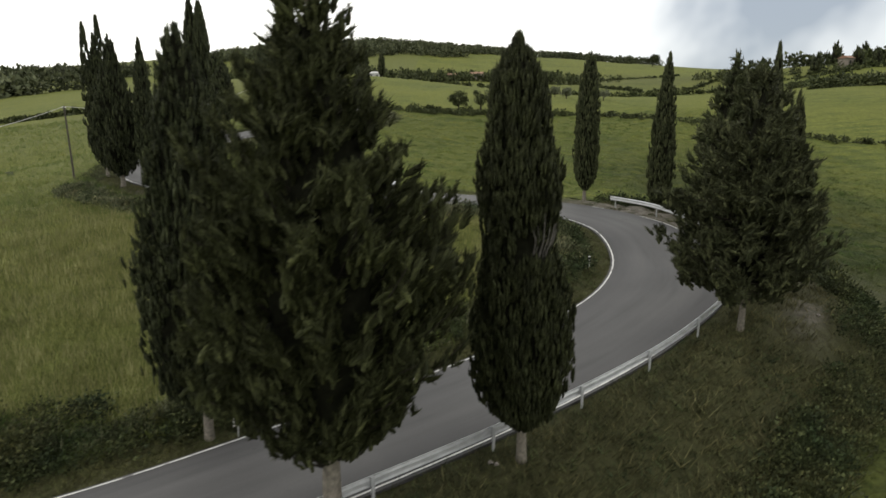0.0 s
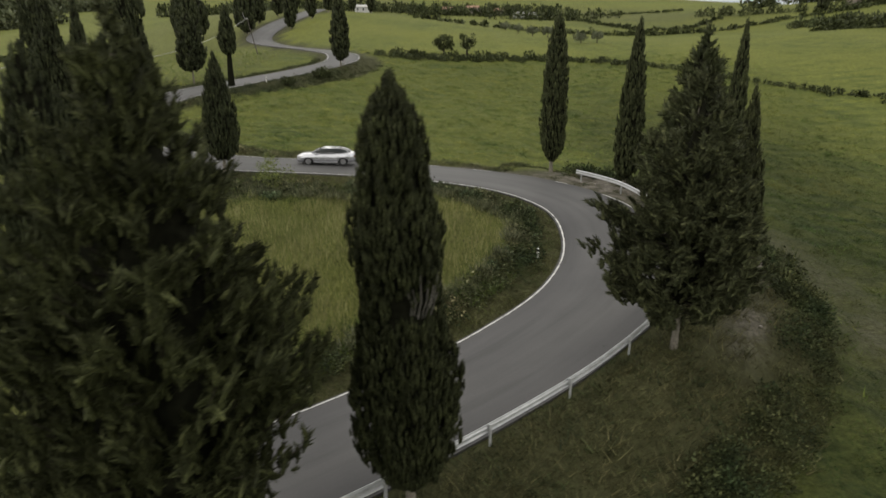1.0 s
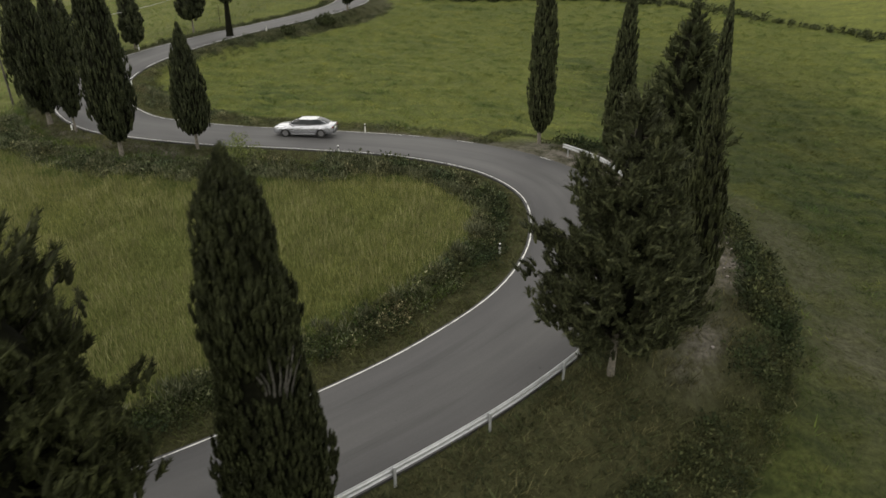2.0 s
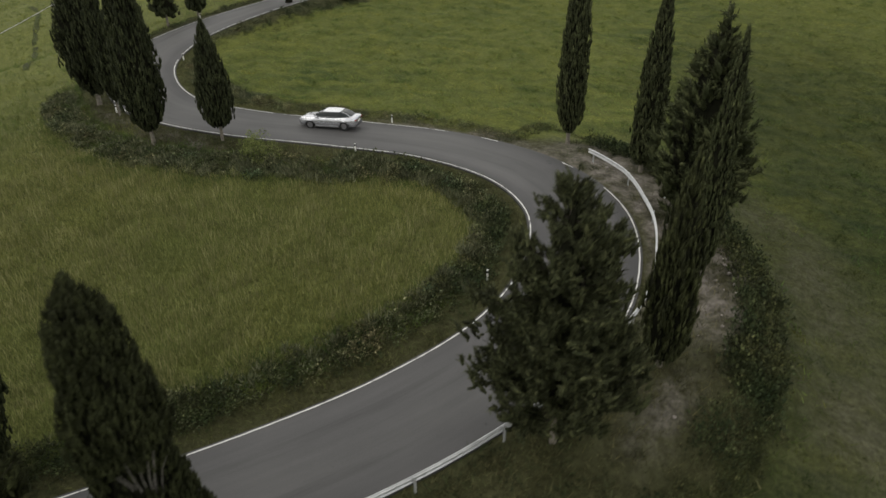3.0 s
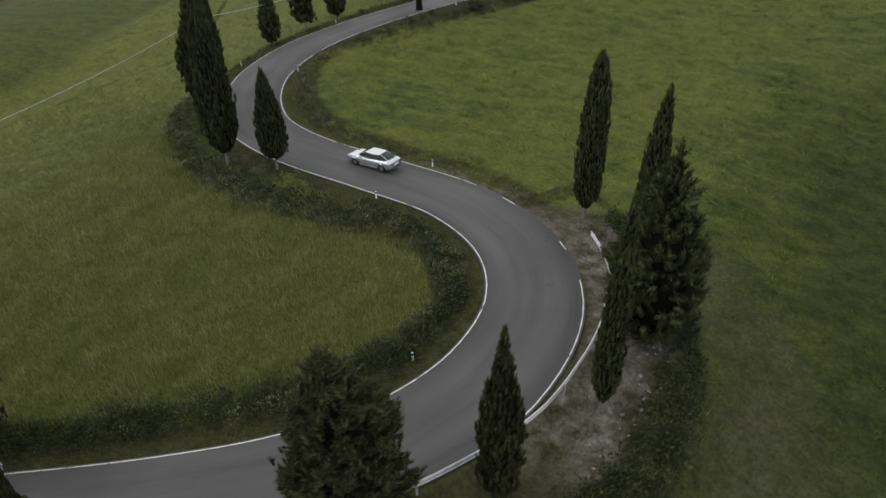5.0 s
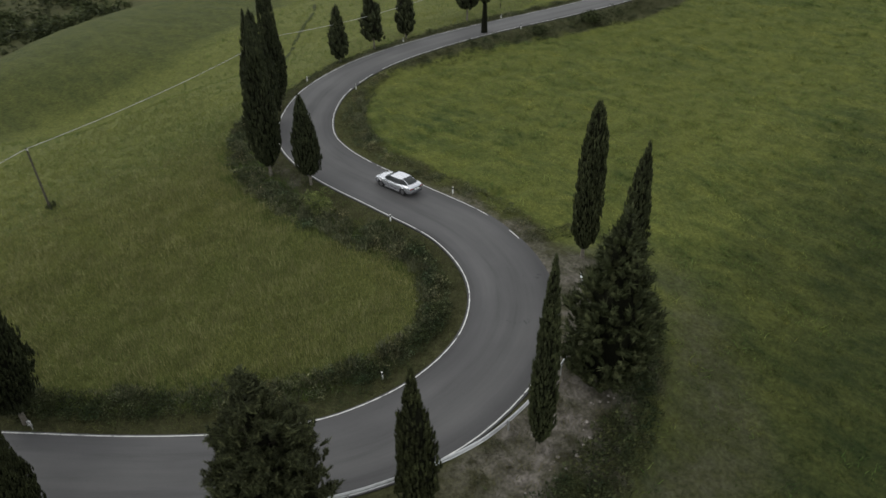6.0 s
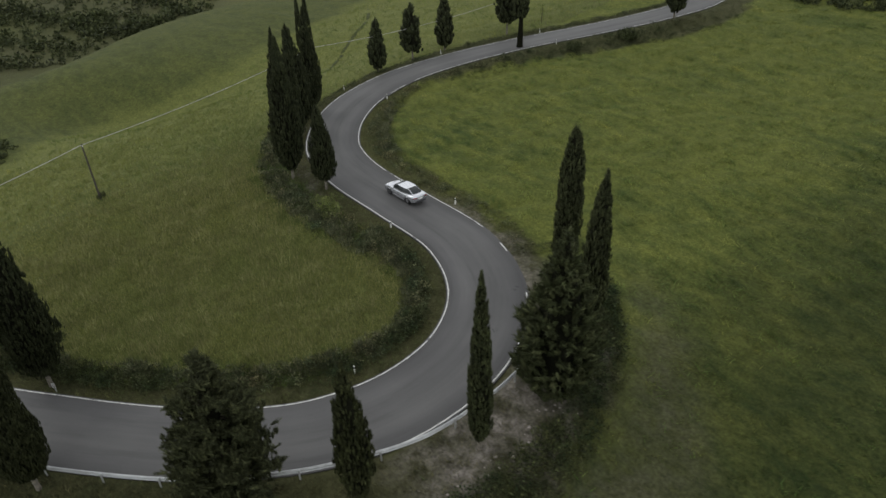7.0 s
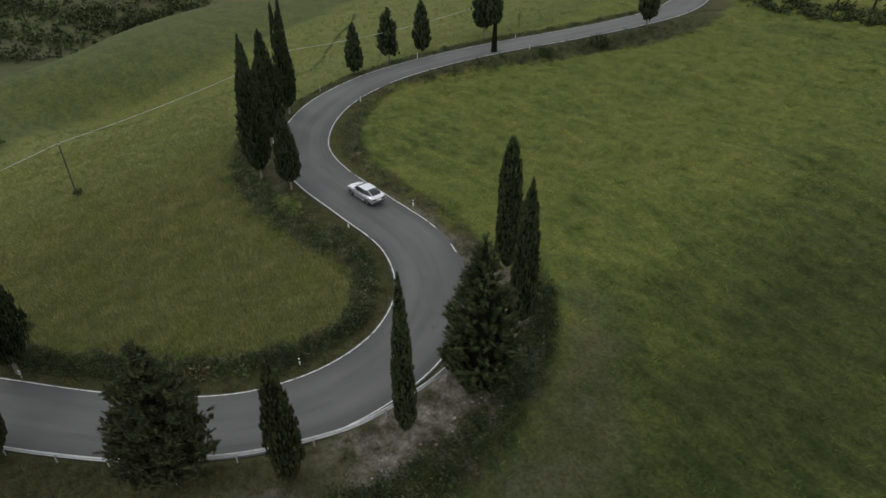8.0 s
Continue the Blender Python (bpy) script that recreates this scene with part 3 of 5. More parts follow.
for s0, s1 in ((-40, 33.0), (33.6, 48.5), (51.2, 52.0), (56.7, 57.9), (60.2, 69.1), (69.6, 73.5), (74.5, 98.8), (100.5, 104), (106, 130), (132, 200)):
    edge_line(s0, s1, -2.91)

# ---- plants ----


def leaves(n, r, size, width, up, out, seed):
    """A clump round the origin: n pointed leaves that point up and, by +x, outwards."""
    g = np.random.default_rng(seed)
    base = g.normal(0, 1, (n, 3))
    base *= (r * g.uniform(0.2, 1.0, (n, 1)) ** 0.6) / np.linalg.norm(base, axis=1)[:, None]
    way = base / (np.linalg.norm(base, axis=1)[:, None] + 1e-6) * 0.7 + np.array([out, 0, up]) + g.normal(0, 0.35, (n, 3))
    way /= np.linalg.norm(way, axis=1)[:, None]
    side = np.cross(way, g.normal(0, 1, (n, 3)))
    side /= np.linalg.norm(side, axis=1)[:, None]
    ln = size * g.uniform(0.6, 1.35, (n, 1))
    w = ln * width * g.uniform(0.7, 1.3, (n, 1))
    v = np.stack([base - side * w, base + side * w, base + way * ln], 1).reshape(-1, 3)
    return v, np.arange(n * 3).reshape(-1, 3)


def blades(n, r, tall, width, lean, seed):
    """A tuft of narrow upright blades on the ground."""
    g = np.random.default_rng(seed)
    a, q = g.uniform(0, 2 * math.pi, n), r * np.sqrt(g.uniform(0, 1, n))
    base = np.stack([q * np.cos(a), q * np.sin(a), np.full(n, -0.06)], 1)
    t = tall * g.uniform(0.6, 1.25, n)
    b = g.uniform(0, 2 * math.pi, n)
    tip = base + np.stack([lean * t * np.cos(b), lean * t * np.sin(b), t], 1)
    c = g.uniform(0, 2 * math.pi, n)
    w = np.stack([np.cos(c), np.sin(c), np.zeros(n)], 1) * width
    v = np.stack([base - w, base + w, tip], 1).reshape(-1, 3)
    return v, np.arange(n * 3).reshape(-1, 3)


def spread(protos, at, turn, size, which=None):
    """Copies of the prototypes at many places, joined in one pair of arrays."""
    at, turn, size = np.asarray(at), np.asarray(turn), np.asarray(size)
    which = rng.integers(0, len(protos), len(at)) if which is None else which
    out, n = [], 0
    for k, (pv, pf) in enumerate(protos):
        m = which == k
        if not m.any():
            continue
        c, s = np.cos(turn[m]), np.sin(turn[m])
        sz = size[m]
        sz = sz[:, None] * np.ones(3) if sz.ndim == 1 else sz
        q = pv[None] * sz[:, None, :]
        x = q[..., 0] * c[:, None] - q[..., 1] * s[:, None]
        y = q[..., 0] * s[:, None] + q[..., 1] * c[:, None]
        v = np.stack([x, y, q[..., 2]], -1) + at[m][:, None, :]
        f = pf[None] + (np.arange(m.sum()) * len(pv))[:, None, None]
        out.append((v.reshape(-1, 3), f.reshape(-1, pf.shape[1])))
    return joined(out)


def spray(n, length, wide, size, width, tilt, seed, sides=4, flare=0.5):
    """A plume of scale foliage round an axis that leans outwards by tilt: a bumpy spindle with n pointed tips standing off it."""
    g = np.random.default_rng(seed)
    axis = np.array([math.sin(tilt), 0, math.cos(tilt)])
    e1, e2 = np.array([math.cos(tilt), 0, -math.sin(tilt)]), np.array([0, 1.0, 0])
    at_t, at_r = np.array([0.0, 0.36, 0.76, 1.0]), wide * np.array([0.55, 1.0, 0.56, 0.02])
    v = []
    for t, r in zip(at_t[:-1], at_r[:-1]):
        a = np.arange(sides) * 2 * math.pi / sides + g.uniform(0, 1)
        q = r * g.uniform(0.72, 1.28, sides)
        drift = g.normal(0, 0.10 * wide, 2)
        v.append(axis * ((t - 0.4) * length) + np.outer(q * np.cos(a) + drift[0], e1) + np.outer(q * np.sin(a) + drift[1], e2))
    v = np.vstack(v + [axis[None] * 0.6 * length])
    f = []
    for k in range(len(at_t) - 2):
        for j in range(sides):
            a, b = k * sides + j, k * sides + (j + 1) % sides
            f += [(a, b, b + sides), (a, b + sides, a + sides)]
    last = (len(at_t) - 2) * sides
    f += [(last + j, last + (j + 1) % sides, len(v) - 1) for j in range(sides)]
    t, a = g.uniform(0.08, 1, n) ** 0.8, g.uniform(0, 2 * math.pi, n)
    rad = np.outer(np.cos(a), e1) + np.outer(np.sin(a), e2)
    base = axis * ((t - 0.4) * length)[:, None] + rad * (np.interp(t, at_t, at_r) * g.uniform(0.6, 1.0, n))[:, None]
    way = axis * 0.85 + rad * flare + g.normal(0, 0.2, (n, 3))
    way /= np.linalg.norm(way, axis=1)[:, None]
    side = np.cross(way, g.normal(0, 1, (n, 3)))
    side /= np.linalg.norm(side, axis=1)[:, None]
    ln = size * g.uniform(0.6, 1.4, (n, 1))
    tips = np.stack([base - side * ln * width, base + side * ln * width, base + way * ln], 1).reshape(-1, 3)
    return np.vstack([v, tips]), np.vstack([np.array(f), np.arange(n * 3).reshape(-1, 3) + len(v)])


CLUMP_FINE = [spray(12, 1.75, 0.33, 0.46, 0.10, 0.03 + 0.04 * k, k, 3, 0.28) for k in range(8)]
CLUMP_NEAR = [spray(30, 1.4, 0.22, 0.46, 0.09, 0.15 + 0.12 * k, 140 + k) for k in range(8)]
CLUMP_TIGHT = [spray(14, 1.6, 0.31, 0.42, 0.08, 0.03 + 0.05 * k, 160 + k, 3, 0.3) for k in range(8)]
CLUMP_COARSE = [spray(9, 1.3, 0.44, 0.60, 0.13, 0.3, 20 + k) for k in range(6)]
CLUMP_TUFT = [spray(24, 1.15, 0.27, 0.46, 0.10, 0.45 + 0.11 * k, 170 + k) for k in range(8)]
CLUMP_SMALL = [leaves(70, 0.85, 0.165, 0.38, 0.45, 0.1, 260 + k) for k in range(7)]
CLUMP_OPEN = [spray(30, 1.3, 0.21, 0.50, 0.09, 0.1 + 0.17 * k, 40 + k) for k in range(8)]
CLUMP_WEED = [leaves(26, 0.5, 0.62, 0.07, 1.3, 0.0, 120 + k) for k in range(8)]
CLUMP_BROAD = [leaves(60, 0.85, 0.20, 0.34, 0.45, 0.15, 60 + k) for k in range(7)]
CLUMP_WOOD = [leaves(56, 0.85, 0.42, 0.36, 0.2, 0.0, 80 + k) for k in range(6)]
CLUMP_SCRUB = [leaves(60, 0.8, 0.34, 0.42, 0.15, 0.0, 190 + k) for k in range(6)]
CLUMP_FARWOOD = [leaves(34, 0.8, 0.55, 0.45, 0.15, 0.0, 90 + k) for k in range(6)]


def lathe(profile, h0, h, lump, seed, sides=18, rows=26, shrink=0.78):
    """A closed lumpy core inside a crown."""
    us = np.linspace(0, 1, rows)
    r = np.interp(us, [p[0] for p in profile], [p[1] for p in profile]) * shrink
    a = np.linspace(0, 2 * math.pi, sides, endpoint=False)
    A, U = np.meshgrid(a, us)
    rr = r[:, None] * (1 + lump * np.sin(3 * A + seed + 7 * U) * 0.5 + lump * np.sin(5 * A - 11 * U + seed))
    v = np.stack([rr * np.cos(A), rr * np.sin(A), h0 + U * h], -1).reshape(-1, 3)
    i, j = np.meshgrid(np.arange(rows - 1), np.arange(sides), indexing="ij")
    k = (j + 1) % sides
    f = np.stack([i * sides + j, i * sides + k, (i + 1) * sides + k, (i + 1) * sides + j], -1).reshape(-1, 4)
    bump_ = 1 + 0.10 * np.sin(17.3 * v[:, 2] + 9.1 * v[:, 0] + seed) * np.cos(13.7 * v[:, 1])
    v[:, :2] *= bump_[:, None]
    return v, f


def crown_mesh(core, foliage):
    """Foliage round a core painted near black for the shade inside."""
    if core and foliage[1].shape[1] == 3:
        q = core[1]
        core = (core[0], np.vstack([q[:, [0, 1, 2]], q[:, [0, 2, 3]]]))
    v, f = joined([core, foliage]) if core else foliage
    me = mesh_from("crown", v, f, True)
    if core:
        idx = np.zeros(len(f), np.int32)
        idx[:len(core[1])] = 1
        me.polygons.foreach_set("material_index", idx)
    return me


def trunk_mesh(h, r0, r1, seed, bend=0.15):
    g = np.random.default_rng(seed)
    t = np.linspace(0, 1, 12)
    x = bend * np.sin(t * 3 + g.uniform(0, 6)) * t
    y = bend * np.sin(t * 2.3 + g.uniform(0, 6)) * t
    r = r1 + (r0 - r1) * (1 - t) ** 1.3
    r[0] *= 1.2
    return tube(np.stack([x, y, -0.35 + t * (h + 0.35)], 1), r, 9)


def cypress(x, y, top, profile, bare, label, seed, clump=0.42, density=1.0, lump=0.16, mat=None, protos=None, group="cypresses along the road", trunk=0.16, lean=(0, 0), spires=(), notch=None, name="cypress_tree", rows=26, stems=False, bark=None, core=0.78, shag=0.0):
    """A columnar cypress: trunk and a dense crown of upright sprays round a lumpy core.
    profile: share of the crown's height, radius; spires: extra leading tips (dx, dy, share from, height over the top)."""
    z = ground_z(x, y)
    h = top - z - bare
    g = np.random.default_rng(seed)
    tree = root(name, (x, y, z), label, "tree", group)
    pr = np.array(profile, float)
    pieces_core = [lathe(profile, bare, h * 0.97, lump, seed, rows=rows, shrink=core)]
    us = np.linspace(0, 1, 60)
    rs = np.interp(us, pr[:, 0], pr[:, 1])
    area = 2 * math.pi * rs.mean() * h
    n = int(area / (clump ** 2) * 1.55 * density)
    cdf = np.cumsum(rs + 0.2)
    u = np.interp(g.uniform(0, cdf[-1], n), cdf, us)
    a = g.uniform(0, 2 * math.pi, n)
    bulge = 1 + lump * np.sin(3 * a + seed + 7 * u) * 0.5 + lump * np.sin(5 * a - 11 * u + seed) + 0.09 * np.sin(9 * a + 23 * u)
    depth = 1 - 0.30 * g.uniform(0, 1, n) ** 1.6
    r = np.interp(u, pr[:, 0], pr[:, 1]) * bulge * depth
    if shag:
        r = r * (1 + shag * np.abs(g.normal(0, 1, n)))
    if notch:
        na, nu, nw = notch
        cut = np.exp(-((u - nu) / 0.055) ** 2) * (np.cos(a - na) > 1 - nw)
        keep = g.uniform(0, 1, n) > cut
        u, a, r, depth = u[keep], a[keep], r[keep], depth[keep]
    at = np.stack([r * np.cos(a), r * np.sin(a), bare + u * h * 0.985], 1)
    size = clump * g.uniform(0.7, 1.3, len(u)) * (0.75 + 0.25 * np.clip(np.interp(u, pr[:, 0], pr[:, 1]) / pr[:, 1].max() * 1.6, 0, 1))
    tall = np.stack([size, size, size * 1.2], 1)
    turn = a + g.normal(0, 0.35, len(a))
    for dx, dy, u0, over in spires:
        m = 280
        k = g.uniform(0, 1, m) ** 0.85
        rr = 0.52 * (1 - k) ** 0.75 + 0.05
        b = g.uniform(0, 2 * math.pi, m)
        z0, z1 = bare + u0 * h, bare + h + over
        at = np.vstack([at, np.stack([dx + rr * np.cos(b), dy + rr * np.sin(b), z0 + (z1 - z0) * k], 1)])
        tall = np.vstack([tall, np.tile([clump * 1.15, clump * 1.15, clump * 1.6], (m, 1))])
        turn = np.concatenate([turn, b])
    v, f = spread(protos or CLUMP_FINE, at, turn, tall)
    inside = pieces_core[0]
    for q in (inside[0], v):
        ln = np.clip(q[:, 2] / (h + bare), 0, 1)
        q[:, 0] += lean[0] * ln
        q[:, 1] += lean[1] * ln
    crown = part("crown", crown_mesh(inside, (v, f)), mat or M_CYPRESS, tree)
    crown.data.materials.append(M_SHADE_IVY)
    if stems:
        # bare grey stems in the gap
        na, nu, _ = notch
        for k in range(7):
            b = na + (k - 3) * 0.2 + g.normal(0, 0.09)
            q = np.interp(nu, pr[:, 0], pr[:, 1]) * 0.92
            p0 = np.array([math.cos(b) * q * 0.55, math.sin(b) * q * 0.55, bare + (nu - g.uniform(0.05, 0.09)) * h])
            p1 = np.array([math.cos(b) * q * 0.85, math.sin(b) * q * 0.85, bare + (nu + 0.01) * h])
            p2 = np.array([math.cos(b + 0.07 * (k - 3)) * q * 0.97, math.sin(b + 0.07 * (k - 3)) * q * 0.97, bare + (nu + g.uniform(0.04, 0.09)) * h])
            part("stem", mesh_from("stem", *tube([p0, (p0 + p1) / 2 + (0, 0, 0.1), p1, p2], np.array([0.034, 0.03, 0.024, 0.012]) * g.uniform(0.6, 1.2), 6), True), M_BARK_GREY, tree, "bare grey stem")
    tv, tf = trunk_mesh(bare + h * 0.55, trunk, trunk * 0.35, seed)
    part("trunk", mesh_from("trunk", tv, tf, True), bark or M_BARK_PALE, tree, "dark ivy-clad trunk" if bark else "pale grey-brown bark")
    return tree


def branchy(x, y, top, profile, bare, label, seed, branches, per, clump, mat, rise=(0.25, 0.8), core=0.45, group="cypresses along the road", trunk=0.2, protos=None, limbs=True, name="cypress_tree", reach=(), tuft=1.0):
    """An irregular conifer: a trunk, rising limbs, and clumps of leaves along their outer parts."""
    z = ground_z(x, y)
    h = top - z - bare
    g = np.random.default_rng(seed)
    tree = root(name, (x, y, z), label, "tree", group)
    pr = np.array(profile, float)
    us = np.linspace(0, 1, 60)
    cdf = np.cumsum(np.interp(us, pr[:, 0], pr[:, 1]) + 0.15)
    tv, tf = trunk_mesh(bare + h * 0.93, trunk, 0.03, seed, 0.12)
    at, turn, size, wood = [], [], [], []
    for i in range(branches):
        u = np.interp(g.uniform(0, cdf[-1]), cdf, us)
        a = g.uniform(0, 2 * math.pi)
        length = np.interp(u, pr[:, 0], pr[:, 1]) * g.uniform(0.72, 1.12) * (1 + 0.14 * math.sin(3 * a + seed) + 0.12 * math.sin(2 * a + 9 * u))
        if i < len(reach):
            a, u, length = reach[i]
        slope = g.uniform(*rise)
        z0 = bare + u * h - length * slope * 0.55
        k = np.linspace(0, 1, 7)
        path = np.stack([np.cos(a) * length * k, np.sin(a) * length * k, z0 + length * slope * k ** 1.4], 1)
        path[:, 2] = np.minimum(path[:, 2], bare + h)
        path[:, 2] = np.maximum(path[:, 2], bare * 0.75)
        if limbs and length > 0.7:
            wood.append(tube(path, 0.008 + 0.03 * trunk / 0.2 * (1 - k) ** 1.2, 5))
        for _ in range(max(2, int(per * (0.45 + 0.55 * length / pr[:, 1].max())))):
            t = 1 - 0.72 * tuft * g.uniform(0, 1) ** 1.25
            p = np.array([np.interp(t, k, path[:, c]) for c in range(3)]) + g.normal(0, (0.13 + 0.05 * length) * tuft, 3) * (1.15 - 0.5 * t)
            at.append(p)
            turn.append(a + g.normal(0, 0.9))
            size.append(clump * g.uniform(0.65, 1.3))
    for _ in range(14):
        k = g.uniform(0, 1)
        at.append(np.array([g.normal(0, 0.08), g.normal(0, 0.08), bare + h * (0.86 + 0.14 * k)]))
        turn.append(g.uniform(0, 6.28))
        size.append(clump * (1.0 - 0.5 * k))
    v, f = spread(protos or CLUMP_OPEN, np.array(at), np.array(turn), np.array(size))
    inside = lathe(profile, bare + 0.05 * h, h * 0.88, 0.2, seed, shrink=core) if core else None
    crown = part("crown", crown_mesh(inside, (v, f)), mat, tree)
    crown.data.materials.append(M_SHADE_IVY)
    part("trunk", mesh_from("trunk", tv, tf, True), M_BARK_PALE, tree, "pale grey-brown bark")
    if wood:
        part("branching", mesh_from("branching", *joined(wood), True), M_BARK, tree)
    return tree


COLUMN = [(0, 0.25), (0.04, 0.6), (0.12, 0.92), (0.3, 1.0), (0.6, 0.9), (0.8, 0.7), (0.93, 0.42), (1, 0.08)]
TAPER = [(0, 0.25), (0.05, 0.62), (0.16, 0.95), (0.32, 1.0), (0.55, 0.76), (0.75, 0.44), (0.9, 0.18), (1, 0.03)]
SPINDLE = [(0, 0.3), (0.06, 0.8), (0.2, 1.0), (0.45, 0.86), (0.7, 0.6), (0.88, 0.34), (1, 0.05)]
EGG = [(0, 0.3), (0.07, 0.8), (0.22, 1.0), (0.5, 0.85), (0.78, 0.5), (1, 0.06)]


def scaled(profile, r):
    return [(u, q * r) for u, q in profile]


# the two trees nearest the guard rail's lower end
branchy(-2.95, 13.4, 11.4, [(0, 0.7), (0.05, 1.55), (0.1, 2.2), (0.2, 2.7), (0.33, 2.95), (0.48, 2.65), (0.62, 2.0), (0.78, 1.2), (0.9, 0.6), (1, 0.1)], 1.9,
        "broad shaggy olive-green cypress with a pale trunk by the guard rail", 3, 340, 22, 0.30, M_CYPRESS_WARM, (0.35, 0.95), 0.5, trunk=0.27, protos=CLUMP_NEAR, tuft=0.68, reach=((0.0, 0.33, 3.5), (-0.4, 0.27, 3.4), (0.35, 0.42, 3.2), (-0.2, 0.5, 3.2)))
cypress(2.08, 15.75, 10.35, [(0, 0.3), (0.03, 0.7), (0.07, 1.0), (0.14, 1.3), (0.28, 1.38), (0.37, 1.22), (0.44, 1.05), (0.5, 0.92), (0.57, 0.98), (0.62, 1.1), (0.68, 1.07), (0.71, 0.98), (0.75, 0.82), (0.83, 0.77), (0.897, 0.67), (0.925, 0.54), (0.945, 0.4), (0.97, 0.22), (1, 0.04)], 1.1,
        "dense cypress with grey stems showing in a gap at its middle", 5, 0.125, 1.3, 0.05, M_CYPRESS_FINE, notch=(-0.95, 0.5, 0.35), trunk=0.16, lean=(-0.35, 0.0), stems=True, core=0.66)
# beside the road where the pale board stands
cypress(-8.1, 18.5, 11.0, [(0, 0.6), (0.08, 1.25), (0.25, 1.6), (0.45, 1.45), (0.63, 1.08), (0.78, 0.84), (0.88, 0.62), (0.95, 0.38), (1, 0.06)], 1.4,
        "tall dark cypress with a full crown on the road bank", 8, 0.20, 1.0, 0.12, M_CYPRESS_FAR, trunk=0.17, protos=CLUMP_TIGHT, shag=0.05)
# the bend's outside
branchy(11.8, 23.6, 10.2, [(0, 1.7), (0.08, 2.45), (0.22, 2.6), (0.42, 2.2), (0.5, 2.0), (0.61, 1.8), (0.73, 1.32), (0.845, 0.78), (0.92, 0.38), (0.96, 0.16), (1, 0.05)], 1.5,
        "open irregular conifer with spreading limbs beside the guard rail", 12, 230, 25, 0.31, M_CONIFER, (0.05, 0.6), 0.22, trunk=0.14, tuft=0.82, reach=((2.9, 0.42, 3.4), (3.3, 0.16, 3.0), (-0.6, 0.2, 3.1), (1.2, 0.25, 2.7), (0.2, 0.12, 3.0)))
cypress(15.9, 28.6, 9.35, [(0, 0.45), (0.08, 0.8), (0.25, 0.94), (0.48, 0.86), (0.66, 0.64), (0.76, 0.42), (0.84, 0.3), (0.9, 0.2), (1, 0.04)], 0.5,
        "stubby cypress with a ragged thin tip", 15, 0.19, 0.95, 0.16, M_CYPRESS_WARM, trunk=0.15)
cypress(18.2, 35.4, 12.3, scaled([(0, 0.35), (0.05, 0.72), (0.12, 0.95), (0.25, 1.0), (0.45, 0.88), (0.65, 0.68), (0.82, 0.45), (0.93, 0.24), (1, 0.04)], 0.68), 0.8, "slender upright cypress on bare earth", 18, 0.16, 0.9, 0.05, M_CYPRESS, trunk=0.15)
cypress(18.6, 41.4, 12.3, [(0, 1.05), (0.05, 1.65), (0.16, 2.05), (0.3, 2.12), (0.46, 1.85), (0.62, 1.38), (0.78, 0.82), (0.9, 0.34), (1, 0.05)], 0.5,
        "bushy cypress with tufted branch ends on bare earth", 21, 0.58, 1.25, 0.14, M_CYPRESS, trunk=0.22, protos=CLUMP_TUFT, shag=0.12, core=0.66)
cypress(16.2, 47.8, 13.1, scaled(SPINDLE, 1.0), 0.7, "slim slightly leaning cypress behind the guard rail", 24, 0.18, 0.9, 0.10, M_CYPRESS, lean=(0.2, 0.0))
cypress(11.25, 51.4, 13.5, scaled(COLUMN, 0.98), 1.0, "tall columnar cypress on the meadow's edge", 27, 0.18, 0.9, 0.07, M_CYPRESS)
# the group on the second bend
cypress(-13.05, 45.4, 10.6, scaled(EGG, 1.2), 1.1, "small spindle-shaped cypress on the road bank", 30, 0.19, 0.9, 0.05, M_CYPRESS_FAR, trunk=0.13)
cypress(-18.2, 44.7, 16.9, scaled(TAPER, 1.5), 1.2, "tall twin-topped cypress on the road bank", 33, 0.21, 0.9, 0.08, M_CYPRESS_FAR, spires=((0.7, -0.1, 0.7, -1.0),))
cypress(-27.6, 51.2, 14.9, [(0, 0.5), (0.08, 1.25), (0.2, 1.8), (0.42, 1.75), (0.6, 1.3), (0.74, 0.75), (0.86, 0.5), (0.94, 0.35), (1, 0.05)], 1.0, "broad dark cypress with a ragged tip on the road bank", 36, 0.23, 0.9, 0.16, M_CYPRESS_FAR, trunk=0.2)
cypress(-24.2, 49.2, 14.5, scaled(SPINDLE, 0.85), 1.3, "slim dark cypress on the road bank", 37, 0.21, 0.9, 0.08, M_CYPRESS_FAR, trunk=0.1)
cypress(-31.2, 55.5, 15.7, scaled(TAPER, 1.25), 1.1, "tall slender cypress with two leading tips", 39, 0.21, 0.9, 0.08, M_CYPRESS_FAR, spires=((-0.7, -0.25, 0.5, 0.5), (0.3, 0.25, 0.5, 1.1)))
# further along the road
cypress(-37.0, 69.7, 11.7, scaled(EGG, 1.12), 0.6, "small dark cypress at the field's edge", 42, 0.45, 1.0, 0.06, M_CYPRESS_FAR, protos=CLUMP_COARSE)
branchy(-36.9, 76.0, 12.6, [(0, 1.2), (0.12, 1.75), (0.4, 1.4), (0.7, 0.8), (1, 0.1)], 1.5, "open-crowned conifer on a bare trunk", 45, 70, 5, 0.55, M_CYPRESS_FAR, (0.3, 0.8), 0.45, protos=CLUMP_COARSE, trunk=0.16)
cypress(-36.5, 82.0, 13.0, scaled(EGG, 1.3), 0.7, "dark cypress at the field's edge", 48, 0.45, 1.0, 0.08, M_CYPRESS_FAR, protos=CLUMP_COARSE)
